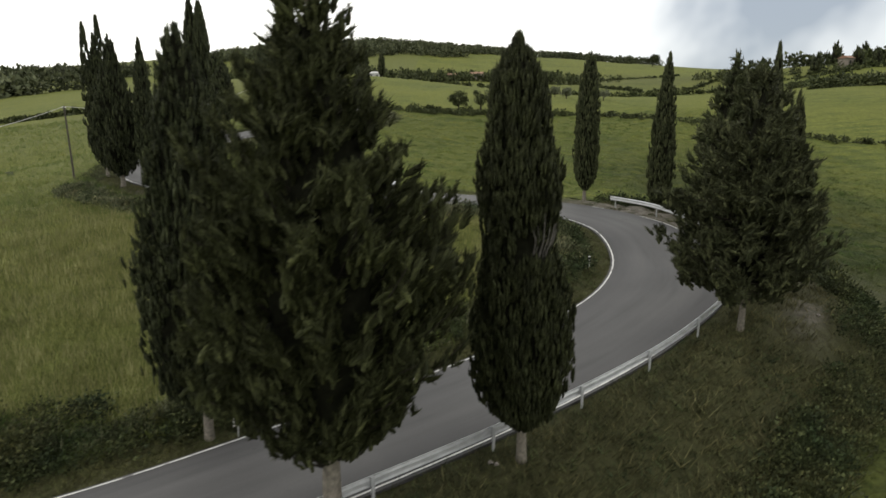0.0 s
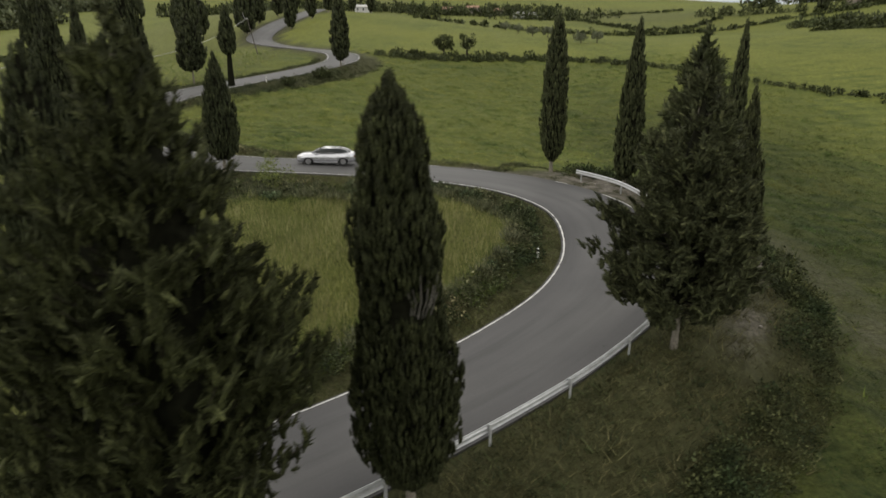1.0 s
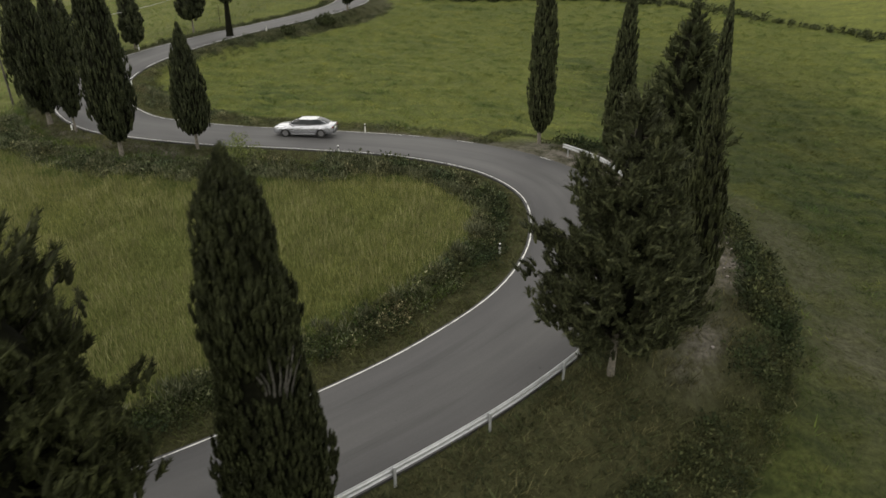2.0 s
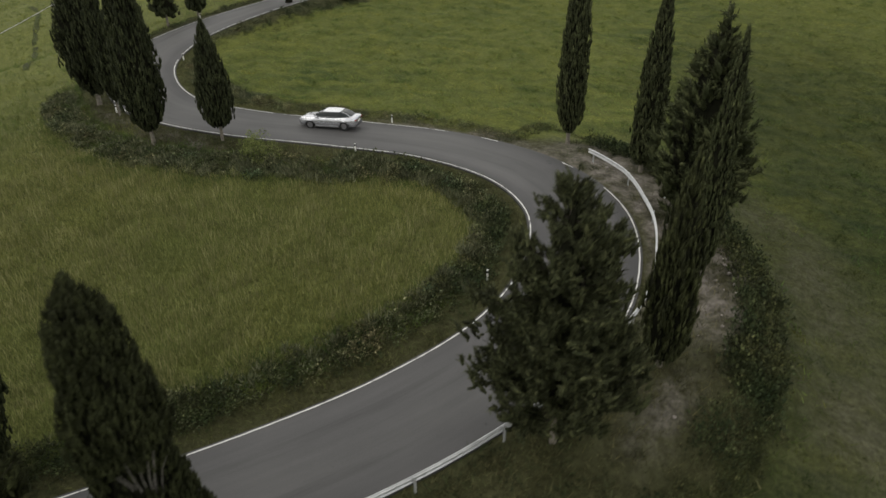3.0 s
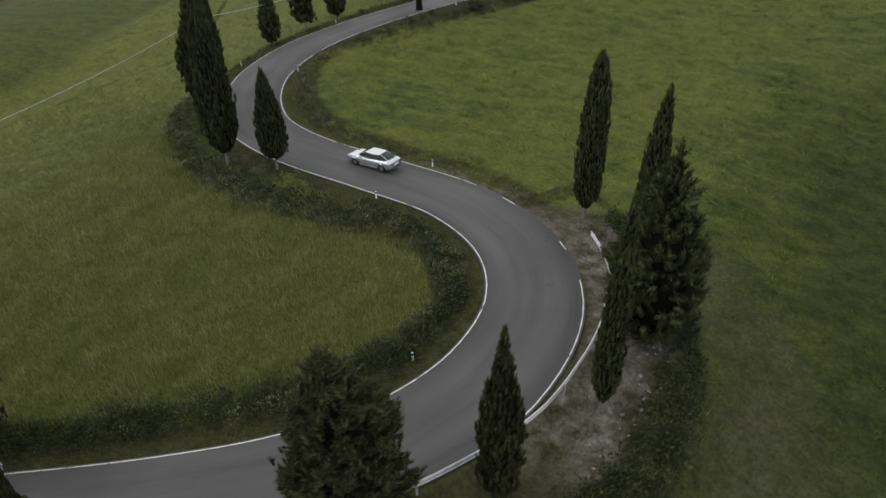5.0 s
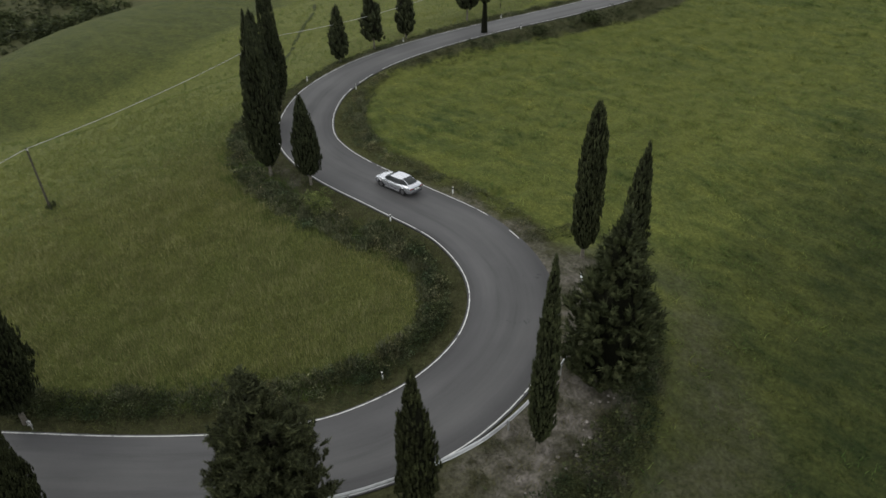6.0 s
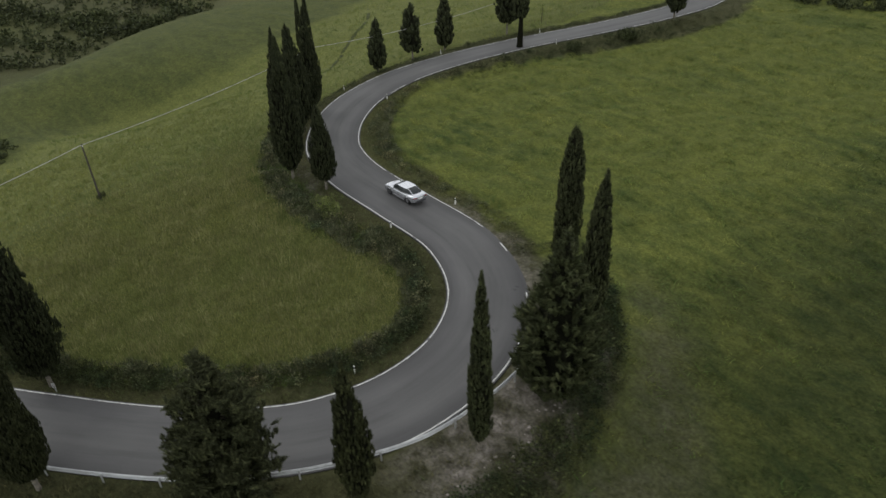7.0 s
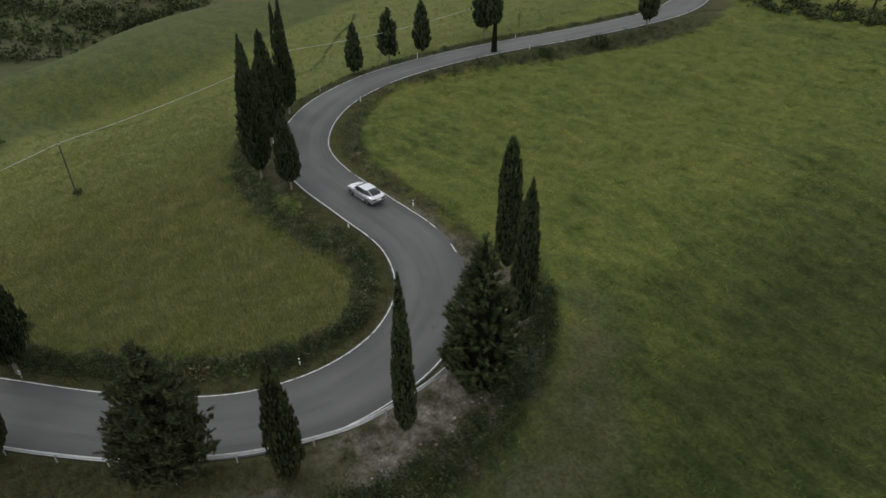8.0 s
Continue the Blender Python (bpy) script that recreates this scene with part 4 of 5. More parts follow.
cypress(-26.6, 87.9, 16.6, scaled(EGG, 1.05), 4.2, "slim dark conifer on an ivy-clad bare trunk", 51, 0.36, 1.0, 0.12, M_CYPRESS_FAR, protos=CLUMP_COARSE, trunk=0.5, bark=M_SHADE_IVY)
cypress(-33.6, 92.6, 16.0, scaled(EGG, 1.9), 1.8, "full dark cypress on a thin bare trunk", 54, 0.42, 1.0, 0.14, M_CYPRESS_FAR, protos=CLUMP_COARSE, trunk=0.14)
cypress(-15.5, 110.6, 20.3, scaled(EGG, 1.5), 1.3, "dark cypress on the bank of the far bend", 57, 0.5, 1.0, 0.1, M_CYPRESS_FAR, protos=CLUMP_COARSE)

# cypress rows on the climb to the village
for k, (x, y, hh, rr) in enumerate(((-52, 140, 12, 1.9), (-57, 148, 13, 1.7), (-48, 166, 12, 1.8), (-53, 178, 13, 2.0), (-41, 182, 11, 1.7), (-54, 196, 12, 2.2), (-40, 205, 12, 1.5), (-53, 215, 12, 1.8), (-39, 228, 11, 1.4),
                                    (-75, 190, 12, 2.4), (-62, 170, 10, 2.6), (-34, 250, 12, 1.4), (-56, 238, 12, 2.0), (-58, 262, 14, 1.6), (-30, 275, 10, 1.4))):
    cypress(x, y, ground_z(x, y) + hh, scaled(EGG if k % 2 else COLUMN, rr), 0.8, "distant dark cypress on the climb to the village", 70 + k, 0.8, 0.8, 0.12, M_CYPRESS_FAR, protos=CLUMP_COARSE, group="distant cypresses", rows=14)


# ---- brush, weeds, hedges ----


def stuff(name, v, f, mat, label, category):
    return tagged(part(name, mesh_from(name, v, f), mat), label, category, kind="stuff")


def along(s0, s1, d0, d1, n, seed, thin=None):
    """n random places beside the road, between offsets d0 and d1 to its left."""
    g = np.random.default_rng(seed)
    s = g.uniform(s0, s1, n)
    d = d0 + (d1 - d0) * g.uniform(0, 1, n)
    p = np.array([on_road(a, b)[0] for a, b in zip(s, d)])
    z, dd, _ = land(p[:, 0], p[:, 1])
    ok = np.abs(dd) > min(abs(d0), abs(d1)) - 0.2
    if thin:
        ok &= wave(p[:, 0], p[:, 1], thin, seed) > g.uniform(-1.2, 0.8, n)
    p[:, 2] = z
    return p[ok]


def brush(places, lo, hi, protos, seed, sink=0.1):
    g = np.random.default_rng(seed)
    size = g.uniform(lo, hi, len(places)) * (0.75 + 0.35 * (wave(places[:, 0], places[:, 1], 3.0, seed) + 0.5))
    size = np.clip(size, lo * 0.6, hi * 1.3)
    at = places + np.stack([0 * size, 0 * size, size * (0.45 - sink)], 1)
    return spread(protos, at, g.uniform(0, 6.28, len(at)), np.stack([size, size, size * g.uniform(0.7, 1.05, len(at))], 1))


v, f = brush(np.vstack([along(-16, 22, 4.2, 5.9, 900, 201), along(22, 54, 4.2, 5.7, 460, 245, 4.0), along(-16, 10, 5.6, 8.6, 600, 231)]), 0.34, 0.8, CLUMP_SMALL, 202)
stuff("bramble_bank", v, f, M_BRUSH, "dark bramble thicket on the bank inside the bend", "bushes")
v, f = brush(np.vstack([along(54, 66, 4.4, 5.9, 240, 203, 4.0), along(64, 75, 5.5, 7.3, 180, 234, 4.0), along(74, 94, 6.2, 8.0, 240, 233, 4.0)]), 0.28, 0.66, CLUMP_BROAD, 204)
stuff("bramble_bank", v, f, M_BRUSH, "dark bramble and weeds along the inner bank", "bushes")
v, f = brush(np.vstack([along(27, 39, -7.6, -9.7, 620, 205, 4.5), along(10, 28, -7.8, -10.0, 500, 235, 6.0)]), 0.28, 0.8, CLUMP_SMALL, 206)
stuff("bramble_bank", v, f, M_BRUSH, "dark bushes below the bare earth shelf", "bushes")
v, f = brush(along(37, 53.5, -7.6, -9.5, 560, 236), 0.42, 0.95, CLUMP_BROAD, 239)
stuff("bramble_bank", v, f, M_BRUSH, "dense dark bushes along the shelf's rim", "bushes")
v, f = brush(along(-12, 34, -4.6, -9.6, 420, 207, 4.0), 0.14, 0.36, CLUMP_SMALL, 208)
stuff("bramble_bank", v, f, M_BRUSH, "patchy low bushes on the outer slope", "bushes")
v, f = brush(np.vstack([along(57, 80, -3.9, -5.8, 640, 209, 4.0), along(78, 98, -4.0, -6.6, 720, 237, 4.0), along(98, 122, -3.8, -5.0, 380, 238, 5.0)]), 0.14, 0.40, CLUMP_BROAD, 210)
stuff("bramble_bank", v, f, M_RIM, "low weeds along the meadow's edge", "bushes")
v, f = brush(along(92, 160, 3.9, 5.2, 520, 211), 0.2, 0.45, CLUMP_BROAD, 212)
stuff("bramble_bank", v, f, M_BRUSH, "dark weeds along the field side of the road", "bushes")
v, f = brush(np.vstack([along(112, 150, -4.6, -8.0, 340, 213, 5.0), along(110, 150, -3.9, -6.5, 420, 246, 7.0)]), 0.2, 0.6, CLUMP_BROAD, 214)
stuff("bramble_bank", v, f, M_BRUSH, "scattered bushes on the bank of the far bend", "bushes")

# tall pale weeds on the crests of the banks
v, f = brush(np.vstack([along(-10, 54, 5.2, 6.3, 620, 221), along(54, 66, 4.8, 6.3, 330, 222), along(64, 74, 5.4, 7.6, 420, 226), along(71, 94, 5.6, 8.2, 620, 225), along(80, 97, -5.0, -6.4, 200, 223, 5.0)]), 0.3, 0.62, CLUMP_WEED, 224)
stuff("tall_weeds", v, f, M_WEED, "pale green tall weeds on the bank's crest", "weeds")

# grey-green bushes that crown the inner bank, uneven and broken by gaps
v, f = brush(np.vstack([along(18, 60, 4.4, 6.0, 1200, 241, 3.5), along(60, 72, 5.0, 7.0, 480, 242, 3.0), along(70, 93, 5.6, 8.2, 980, 243, 3.0)]), 0.22, 0.6, CLUMP_BROAD, 244)
stuff("bush_band", v, f, M_RIM, "lumpy grey-green bushes on the rim of the bank", "bushes")

# one leafy light green shrub
sx, sy = -9.0, 43.0
shrub = root("shrub", (sx, sy, ground_z(sx, sy)), "light yellow-green leafy shrub on the road bank", "shrub")
g0 = np.random.default_rng(9)
sp = g0.normal(0, 1, (34, 3)) * (0.55, 0.55, 0.5) + (0, 0, 1.15)
sp[:, 2] = np.abs(sp[:, 2])
v, f = spread(CLUMP_BROAD, sp, g0.uniform(0, 6.28, 34), g0.uniform(0.34, 0.55, 34))
part("crown", mesh_from("crown", v, f), M_SHRUB, shrub)
part("stem", mesh_from("stem", *tube([(0, 0, -0.2), (0.05, 0, 0.6), (0, 0.05, 1.2)], [0.04, 0.03, 0.015], 6), True), M_BARK, shrub)

# a thin sapling in the field beside the far road
px, py = -32.6, 99.7
sapling = root("sapling", (px, py, ground_z(px, py)), "thin pale green sapling with sparse leaves", "tree")
sp = g0.normal(0, 1, (16, 3)) * (0.45, 0.45, 0.75) + (0, 0, 2.4)
v, f = spread(CLUMP_BROAD, sp, g0.uniform(0, 6.28, 16), g0.uniform(0.25, 0.4, 16))
part("crown", mesh_from("crown", v, f), M_SHRUB, sapling)
part("trunk", mesh_from("trunk", *tube([(0, 0, -0.2), (0.05, 0, 1.4), (0, 0.05, 3.0)], [0.05, 0.04, 0.015], 6), True), M_BARK, sapling)

# grass and corn
TUFT_CORN = [blades(5, 0.24, 0.44, 0.020, 0.4, 300 + k) for k in range(6)]
TUFT_MEADOW = [blades(6, 0.30, 0.18, 0.022, 1.2, 320 + k) for k in range(6)]
TUFT_DRY = [blades(9, 0.28, 0.24, 0.012, 0.8, 340 + k) for k in range(6)]


def field(x0, x1, y0, y1, n, keep, protos, lo, hi, seed, patch=5.0, uneven=0.3, fade=12.0):
    g = np.random.default_rng(seed)
    x, y = g.uniform(x0, x1, n), g.uniform(y0, y1, n)
    z, d, s = land(x, y)
    ok = keep(x, y, d, s)
    edge = np.minimum(np.minimum(x - x0, x1 - x), np.minimum(y - y0, y1 - y)) / fade
    ok &= g.uniform(0, 1, n) < np.clip(edge, 0.0, 1.0)
    x, y, z = x[ok], y[ok], z[ok]
    size = g.uniform(lo, hi, len(x)) * (1 + uneven * wave(x, y, patch, seed))
    return spread(protos, np.stack([x, y, z], 1), g.uniform(0, 6.28, len(x)), np.clip(size, 0.3, 2.2))


in_corn = lambda x, y, d, s: (d > bank_left(s) - 0.1) & (s < 118)
v, f = field(-32, 13, 8, 52, 100000, in_corn, TUFT_CORN, 0.55, 0.95, 400, 5.0, 0.1, 14.0)
stuff("corn_field", v, f, M_WHEAT, "young green corn with yellowish blades inside the bend", "crop")
v, f = field(-62, 20, 4, 60, 46000, in_corn, TUFT_CORN, 0.6, 1.05, 401, 5.0, 0.12)
stuff("corn_field", v, f, M_WHEAT, "young green corn with yellowish blades", "crop")
v, f = field(-110, -20, 10, 140, 22000, lambda x, y, d, s: (d > 5.0) & (x < -30) & (lush_shade_share(x, y) < 0.4), TUFT_CORN, 0.8, 1.4, 402, 5.0, 0.12)
stuff("corn_field", v, f, M_MEADOW, "young green corn on the slope beyond the road", "crop")
open_meadow = lambda x, y, d, s: (d < -bank_right(s) - 0.1) & ~((s > 2) & (s < 58) & (d > -9.8)) & (trodden_share(x, y) < np.random.default_rng(3).uniform(0.1, 1.1, len(x)))
v, f = field(4, 66, 4, 100, 62000, lambda x, y, d, s: open_meadow(x, y, d, s) & (lush_shade_share(x, y) > np.random.default_rng(6).uniform(0, 1, len(x))), TUFT_MEADOW, 0.7, 1.3, 403, 2.4, 0.6)
stuff("meadow_grass", v, f, M_LUSH_DIM, "lush dark green meadow grass in the hollow", "grass")
v, f = field(-34, 66, 22, 150, 64000, lambda x, y, d, s: open_meadow(x, y, d, s) & (lush_shade_share(x, y) < np.random.default_rng(8).uniform(0.05, 0.75, len(x))), TUFT_MEADOW, 0.8, 1.4, 404, 3.0, 0.8)
stuff("meadow_grass", v, f, M_MEADOW, "uneven green meadow grass", "grass")
# ripening pale heads over the corn, and tussocks in the meadow
HEADS = [blades(4, 0.3, 0.56, 0.014, 0.22, 360 + k) for k in range(6)]
v, f = field(-34, 13, 8, 54, 26000, lambda x, y, d, s: in_corn(x, y, d, s) & (wave(x, y, 7.0, 21) > -0.5), HEADS, 0.8, 1.3, 409, 3.0, 0.2, 10.0)
stuff("corn_field", v, f, M_HEADS, "pale ripening ears over the green corn", "crop")
v, f = field(-34, 62, 22, 140, 42000, lambda x, y, d, s: open_meadow(x, y, d, s) & (wave(0.35 * x + 0.1 * y, y - 0.2 * x, 3.4, 22) + 0.5 * wave(x, y, 12.0, 23) > 0.5), TUFT_MEADOW, 1.1, 2.0, 410, 1.6, 0.4)
stuff("meadow_grass", v, f, M_TUSSOCK, "dark lush tussocks in the meadow", "grass")
v, f = field(-40, 16, 4, 60, 90000, lambda x, y, d, s: (d > 4.9) & (d < bank_left(s) + 0.8 + 0.5 * wave(x, y, 3.0, 24)) & (s < 95), TUFT_DRY, 1.0, 2.0, 411, 2.0, 0.4)
stuff("verge_grass", v, f, M_TUSSOCK, "long grass on the crest between bank and corn", "grass")
on_verge = lambda x, y, d, s: (np.abs(d) > 3.12) & (np.abs(d) < np.where(d > 0, bank_left(s), bank_right(s)) + 0.3 + 4.4 * ((d < 0) & (s < 57))) & ~((d < 0) & (s > 32) & (s < 56) & (d > -9) & (wave(x, y, 3.1, 14) > -0.5))
v, f = field(-40, 40, -4, 74, 105000, on_verge, TUFT_DRY, 0.45, 1.1, 405, 2.5)
stuff("verge_grass", v, f, M_DRY, "dry brownish grass on the road verge", "grass")
meadow_side = lambda x, y, d, s: (d < 0) & (s > 57)
v, f = field(-40, 40, -4, 74, 130000, lambda x, y, d, s: on_verge(x, y, d, s) & (d < 0) & (s < 57), TUFT_MEADOW, 0.7, 1.5, 406, 2.5)
stuff("verge_grass", v, f, M_BRUSH, "dark green grass on the outer slope", "grass")
v, f = field(-40, 40, -4, 74, 130000, lambda x, y, d, s: on_verge(x, y, d, s) & (d > 0), TUFT_MEADOW, 0.8, 1.6, 413, 2.5)
stuff("verge_grass", v, f, M_VERGE, "olive grass on the bank inside the bend", "grass")
v, f = field(-40, 40, -4, 74, 90000, lambda x, y, d, s: on_verge(x, y, d, s) & meadow_side(x, y, d, s) & (wave(x, y, 2.2, 25) + 0.6 * (np.abs(d) - 4.4) > 0), TUFT_MEADOW, 0.8, 1.6, 412, 2.5)
stuff("verge_grass", v, f, M_VERGE, "olive grass on the meadow side of the road", "grass")
v, f = field(-44, 4, 56, 128, 52000, lambda x, y, d, s: (np.abs(d) > 3.12) & (np.abs(d) < np.where(d > 0, bank_left(s), bank_right(s))), TUFT_DRY, 0.6, 1.2, 407, 3.0)
stuff("verge_grass", v, f, M_BRUSH, "weedy grass on the road verge", "grass")


v, f = field(-16, 26, 2, 44, 22000, lambda x, y, d, s: (d < -3.6) & (d > -9.8) & (s < 54), TUFT_DRY, 0.8, 1.7, 408, 1.8, 0.6)
stuff("verge_grass", v, f, M_DRY, "dull olive grass on the outer slope", "grass")


def line_of(points, step, jitter, seed):
    g = np.random.default_rng(seed)
    pts = np.array(points, float)
    ln = np.concatenate([[0], np.cumsum(np.linalg.norm(np.diff(pts, axis=0), axis=1))])
    q = np.arange(0, ln[-1], step)
    x, y = np.interp(q, ln, pts[:, 0]), np.interp(q, ln, pts[:, 1])
    x, y = x + g.normal(0, jitter, len(q)), y + g.normal(0, jitter, len(q))
    return np.stack([x, y, land(x, y)[0]], 1)


# hedges between the fields
for pts, step, lo, hi in ((((-12, 134), (-6, 132), (2.5, 132.5), (10, 135.5), (20, 139), (34, 138), (44, 130)), 0.5, 0.45, 1.0), (((-9, 137), (-2, 135.5), (5, 137), (14, 140), (24, 141)), 0.5, 0.5, 1.2), (((44, 130), (54, 118), (63, 111), (72, 102), (95, 85), (120, 70)), 0.6, 0.4, 0.9),
                          (((-70, 150), (-110, 168), (-160, 176)), 0.9, 0.8, 1.5), (((-66, 24), (-74, 26), (-84, 24), (-96, 24)), 0.5, 0.3, 0.7),
                          (((60, 370), (72, 362), (78, 320), (84, 282), (95, 284), (109, 291), (130, 312)), 1.2, 0.7, 1.5), (((70, 450), (86, 457), (139, 478), (175, 492)), 1.6, 0.9, 1.9), (((-10, 260), (40, 250), (120, 275), (190, 290)), 1.4, 0.8, 1.8)):
    pl = line_of(pts, step, 0.8, int(step * 100) + 3)
    pl = np.vstack([pl, pl + np.random.default_rng(2).normal(0, 0.7, pl.shape) * (1, 1, 0.1)])
    v, f = brush(pl, lo, hi, CLUMP_WOOD if step < 0.7 else CLUMP_FARWOOD, 77)
    stuff("hedge", v, f, M_WOODS, "dark uneven hedge between the fields", "hedge")


def round_tree(x, y, h, r, label, mat, seed, category="tree", name="broadleaf_tree", n=60):
    z = ground_z(x, y)
    g = np.random.default_rng(seed)
    tree = root(name, (x, y, z), label, category, "distant trees")
    p = g.normal(0, 1, (n, 3))
    p *= (g.uniform(0.55, 1, (n, 1))) / np.linalg.norm(p, axis=1)[:, None]
    p = p * (r, r, h * 0.34) + (0, 0, h * 0.62)
    v, f = spread(CLUMP_WOOD, p, g.uniform(0, 6.28, n), g.uniform(0.24, 0.42, n) * r)
    part("crown", mesh_from("crown", v, f), mat, tree)
    part("trunk", mesh_from("trunk", *tube([(0, 0, -0.4), (0.02 * h, 0, h * 0.3), (0, 0, h * 0.6)], [0.05 * h, 0.035 * h, 0.015 * h], 7), True), M_BARK, tree)
    return tree


round_tree(-31.6, 29.6, 0.7, 0.5, "dark weeds round the foot of a power pole", M_WOODS, 503, "bush", "bush", 22)
round_tree(1.6, 138.6, 4.8, 2.0, "rounded dark bush in the hedge", M_WOODS, 501, "bush", "bush", 40)
round_tree(6.5, 140.3, 5.2, 1.7, "rounded dark bush in the hedge", M_WOODS, 502, "bush", "bush", 36)
for k, (x, y, r) in enumerate(((23, 240, 1.8), (26, 225, 1.7), (28.5, 205, 2.0), (31, 190, 1.7), (33, 182, 1.9), (37, 172, 1.8), (41, 171, 1.6))):
    round_tree(x, y, 3.0, r, "silvery grey-green bush in a row", M_OLIVE, 510 + k, "bush", "bush", 26)
round_tree(214, 685, 12, 6.5, "lone round tree on the skyline", M_WOODS, 520, n=50)
round_tree(39, 397, 8, 4.5, "rounded dark tree beside a field shed", M_WOODS, 521, n=36)
round_tree(63, 414, 6.5, 6.5, "broad dull bush beside a field shed", M_WOODS, 522, n=40)
round_tree(-16.6, 100.5, 1.7, 1.5, "dark rounded bush on the bank of the far bend", M_WOODS, 530, "bush", "bush", 30)
round_tree(-20.0, 92.0, 1.2, 1.1, "low dark bush on the road bank", M_WOODS, 531, "bush", "bush", 24)

# woods on the skyline and in the valley


def wood(places, lo, hi, label, seed, protos=CLUMP_SCRUB, mat=M_WOODS):
    g = np.random.default_rng(seed)
    size = g.uniform(lo, hi, len(places))
    at = places + np.stack([0 * size, 0 * size, size * 0.55], 1)
    v, f = spread(protos, at, g.uniform(0, 6.28, len(at)), np.stack([size, size, size * g.uniform(0.8, 1.15, len(at))], 1))
    return stuff("woods", v, f, mat, label, "woods")


def blot(cx, cy, rx, ry, n, seed, turn=0.0):
    g = np.random.default_rng(seed)
    a, q = g.uniform(0, 6.28, n), np.sqrt(g.uniform(0, 1, n))
    ex, ey = rx * q * np.cos(a), ry * q * np.sin(a)
    x, y = cx + ex * math.cos(turn) - ey * math.sin(turn), cy + ex * math.sin(turn) + ey * math.cos(turn)
    return np.stack([x, y, land(x, y)[0]], 1)


wood(np.vstack([blot(-90, 740, 190, 50, 700, 601), blot(120, 812, 150, 30, 380, 602), blot(-170, 640, 120, 60, 420, 641), blot(-40, 650, 60, 20, 90, 642)]), 3.5, 6.5, "dark woods along the hilltop", 603, mat=M_HAZY_HILLWOOD)
wood(np.vstack([blot(-75, 455, 70, 24, 150, 604), blot(40, 470, 60, 18, 110, 605), blot(-110, 330, 30, 30, 60, 606), blot(60, 380, 40, 8, 40, 643), blot(14, 428, 40, 7, 70, 645)]), 2.2, 4.6, "trees and gardens round the hamlet", 607)
wood(np.vstack([blot(215, 352, 62, 7, 110, 608, 0.0), blot(232, 318, 34, 9, 110, 609, 0.0), blot(300, 360, 50, 14, 90, 640)]), 2.6, 5.2, "dark woods along the eastern ridge", 610)
wood(np.vstack([blot(-300, 420, 90, 30, 240, 611, 0.4), blot(-230, 300, 50, 12, 60, 612, 0.3)]), 4, 7.5, "dark woods on the western ridge", 613, mat=M_HAZY_HILLWOOD)
wood(np.vstack([line_of(pts, 1.3, 2.2, 614 + k) for k, pts in enumerate((((-232, 96), (-255, 86), (-285, 82), (-330, 70)), ((-238, 78), (-262, 62), (-300, 50)), ((-225, 118), (-262, 118), (-320, 128), (-380, 130)),
                                                                          ((-228, 58), (-250, 42), (-270, 30)), ((-300, 150), (-350, 170), (-420, 180)), ((-205, 40), (-222, 30), (-250, 10))))]
               + [blot(-245, 102, 14, 7, 60, 616, 0.8), blot(-275, 92, 12, 8, 50, 618), blot(-350, 110, 40, 14, 90, 619, 0.3), blot(-330, 60, 25, 10, 50, 622, 0.4)]), 1.2, 3.4, "scrub and small trees in the valley", 620, CLUMP_SCRUB)
wood(np.vstack([blot(-285, 85, 75, 50, 700, 630, 0.3), blot(-330, 140, 70, 30, 260, 631)]), 0.5, 1.7, "low scrub over the valley floor", 632, CLUMP_FARWOOD)
wood(np.vstack([line_of(((126, 332), (137, 315), (146, 311), (159, 300), (176, 297), (198, 288)), 1.4, 1.6, 623), blot(140, 240, 16, 9, 60, 624, -0.6), blot(120, 188, 14, 8, 50, 625, -0.6)]), 1.3, 3.0, "dark trees and scrub below the eastern ridge", 626)
for k, (x, y, hh) in enumerate(((168, 296, 9), (187, 297, 9), (193, 294, 8), (205, 345, 12), (222, 348, 11), (237, 346, 13), (252, 346, 13), (262, 344, 12), (243, 352, 12))):
    cypress(x, y, ground_z(x, y) + hh, scaled(EGG, 2.2), 1.0, "distant pointed tree on the ridge", 650 + k, 1.8, 0.7, 0.1, M_CYPRESS_FAR, protos=CLUMP_COARSE, group="distant cypresses", rows=12)

# ---- guard rail ----
RAIL = [(2.0, -3.3), (14.8, -3.3), (20.0, -3.35), (26.8, -3.35), (30.2, -3.35), (35.2, -3.28), (37.5, -3.35), (40.0, -3.6), (42.7, -3.7), (46.4, -4.1), (49.0, -4.8), (51.7, -5.0)]


def rail_point(s, up=0.0, out=0.0):
    off = np.interp(s, [a for a, _ in RAIL], [b for _, b in RAIL])
    return on_road(s, off - out, up)


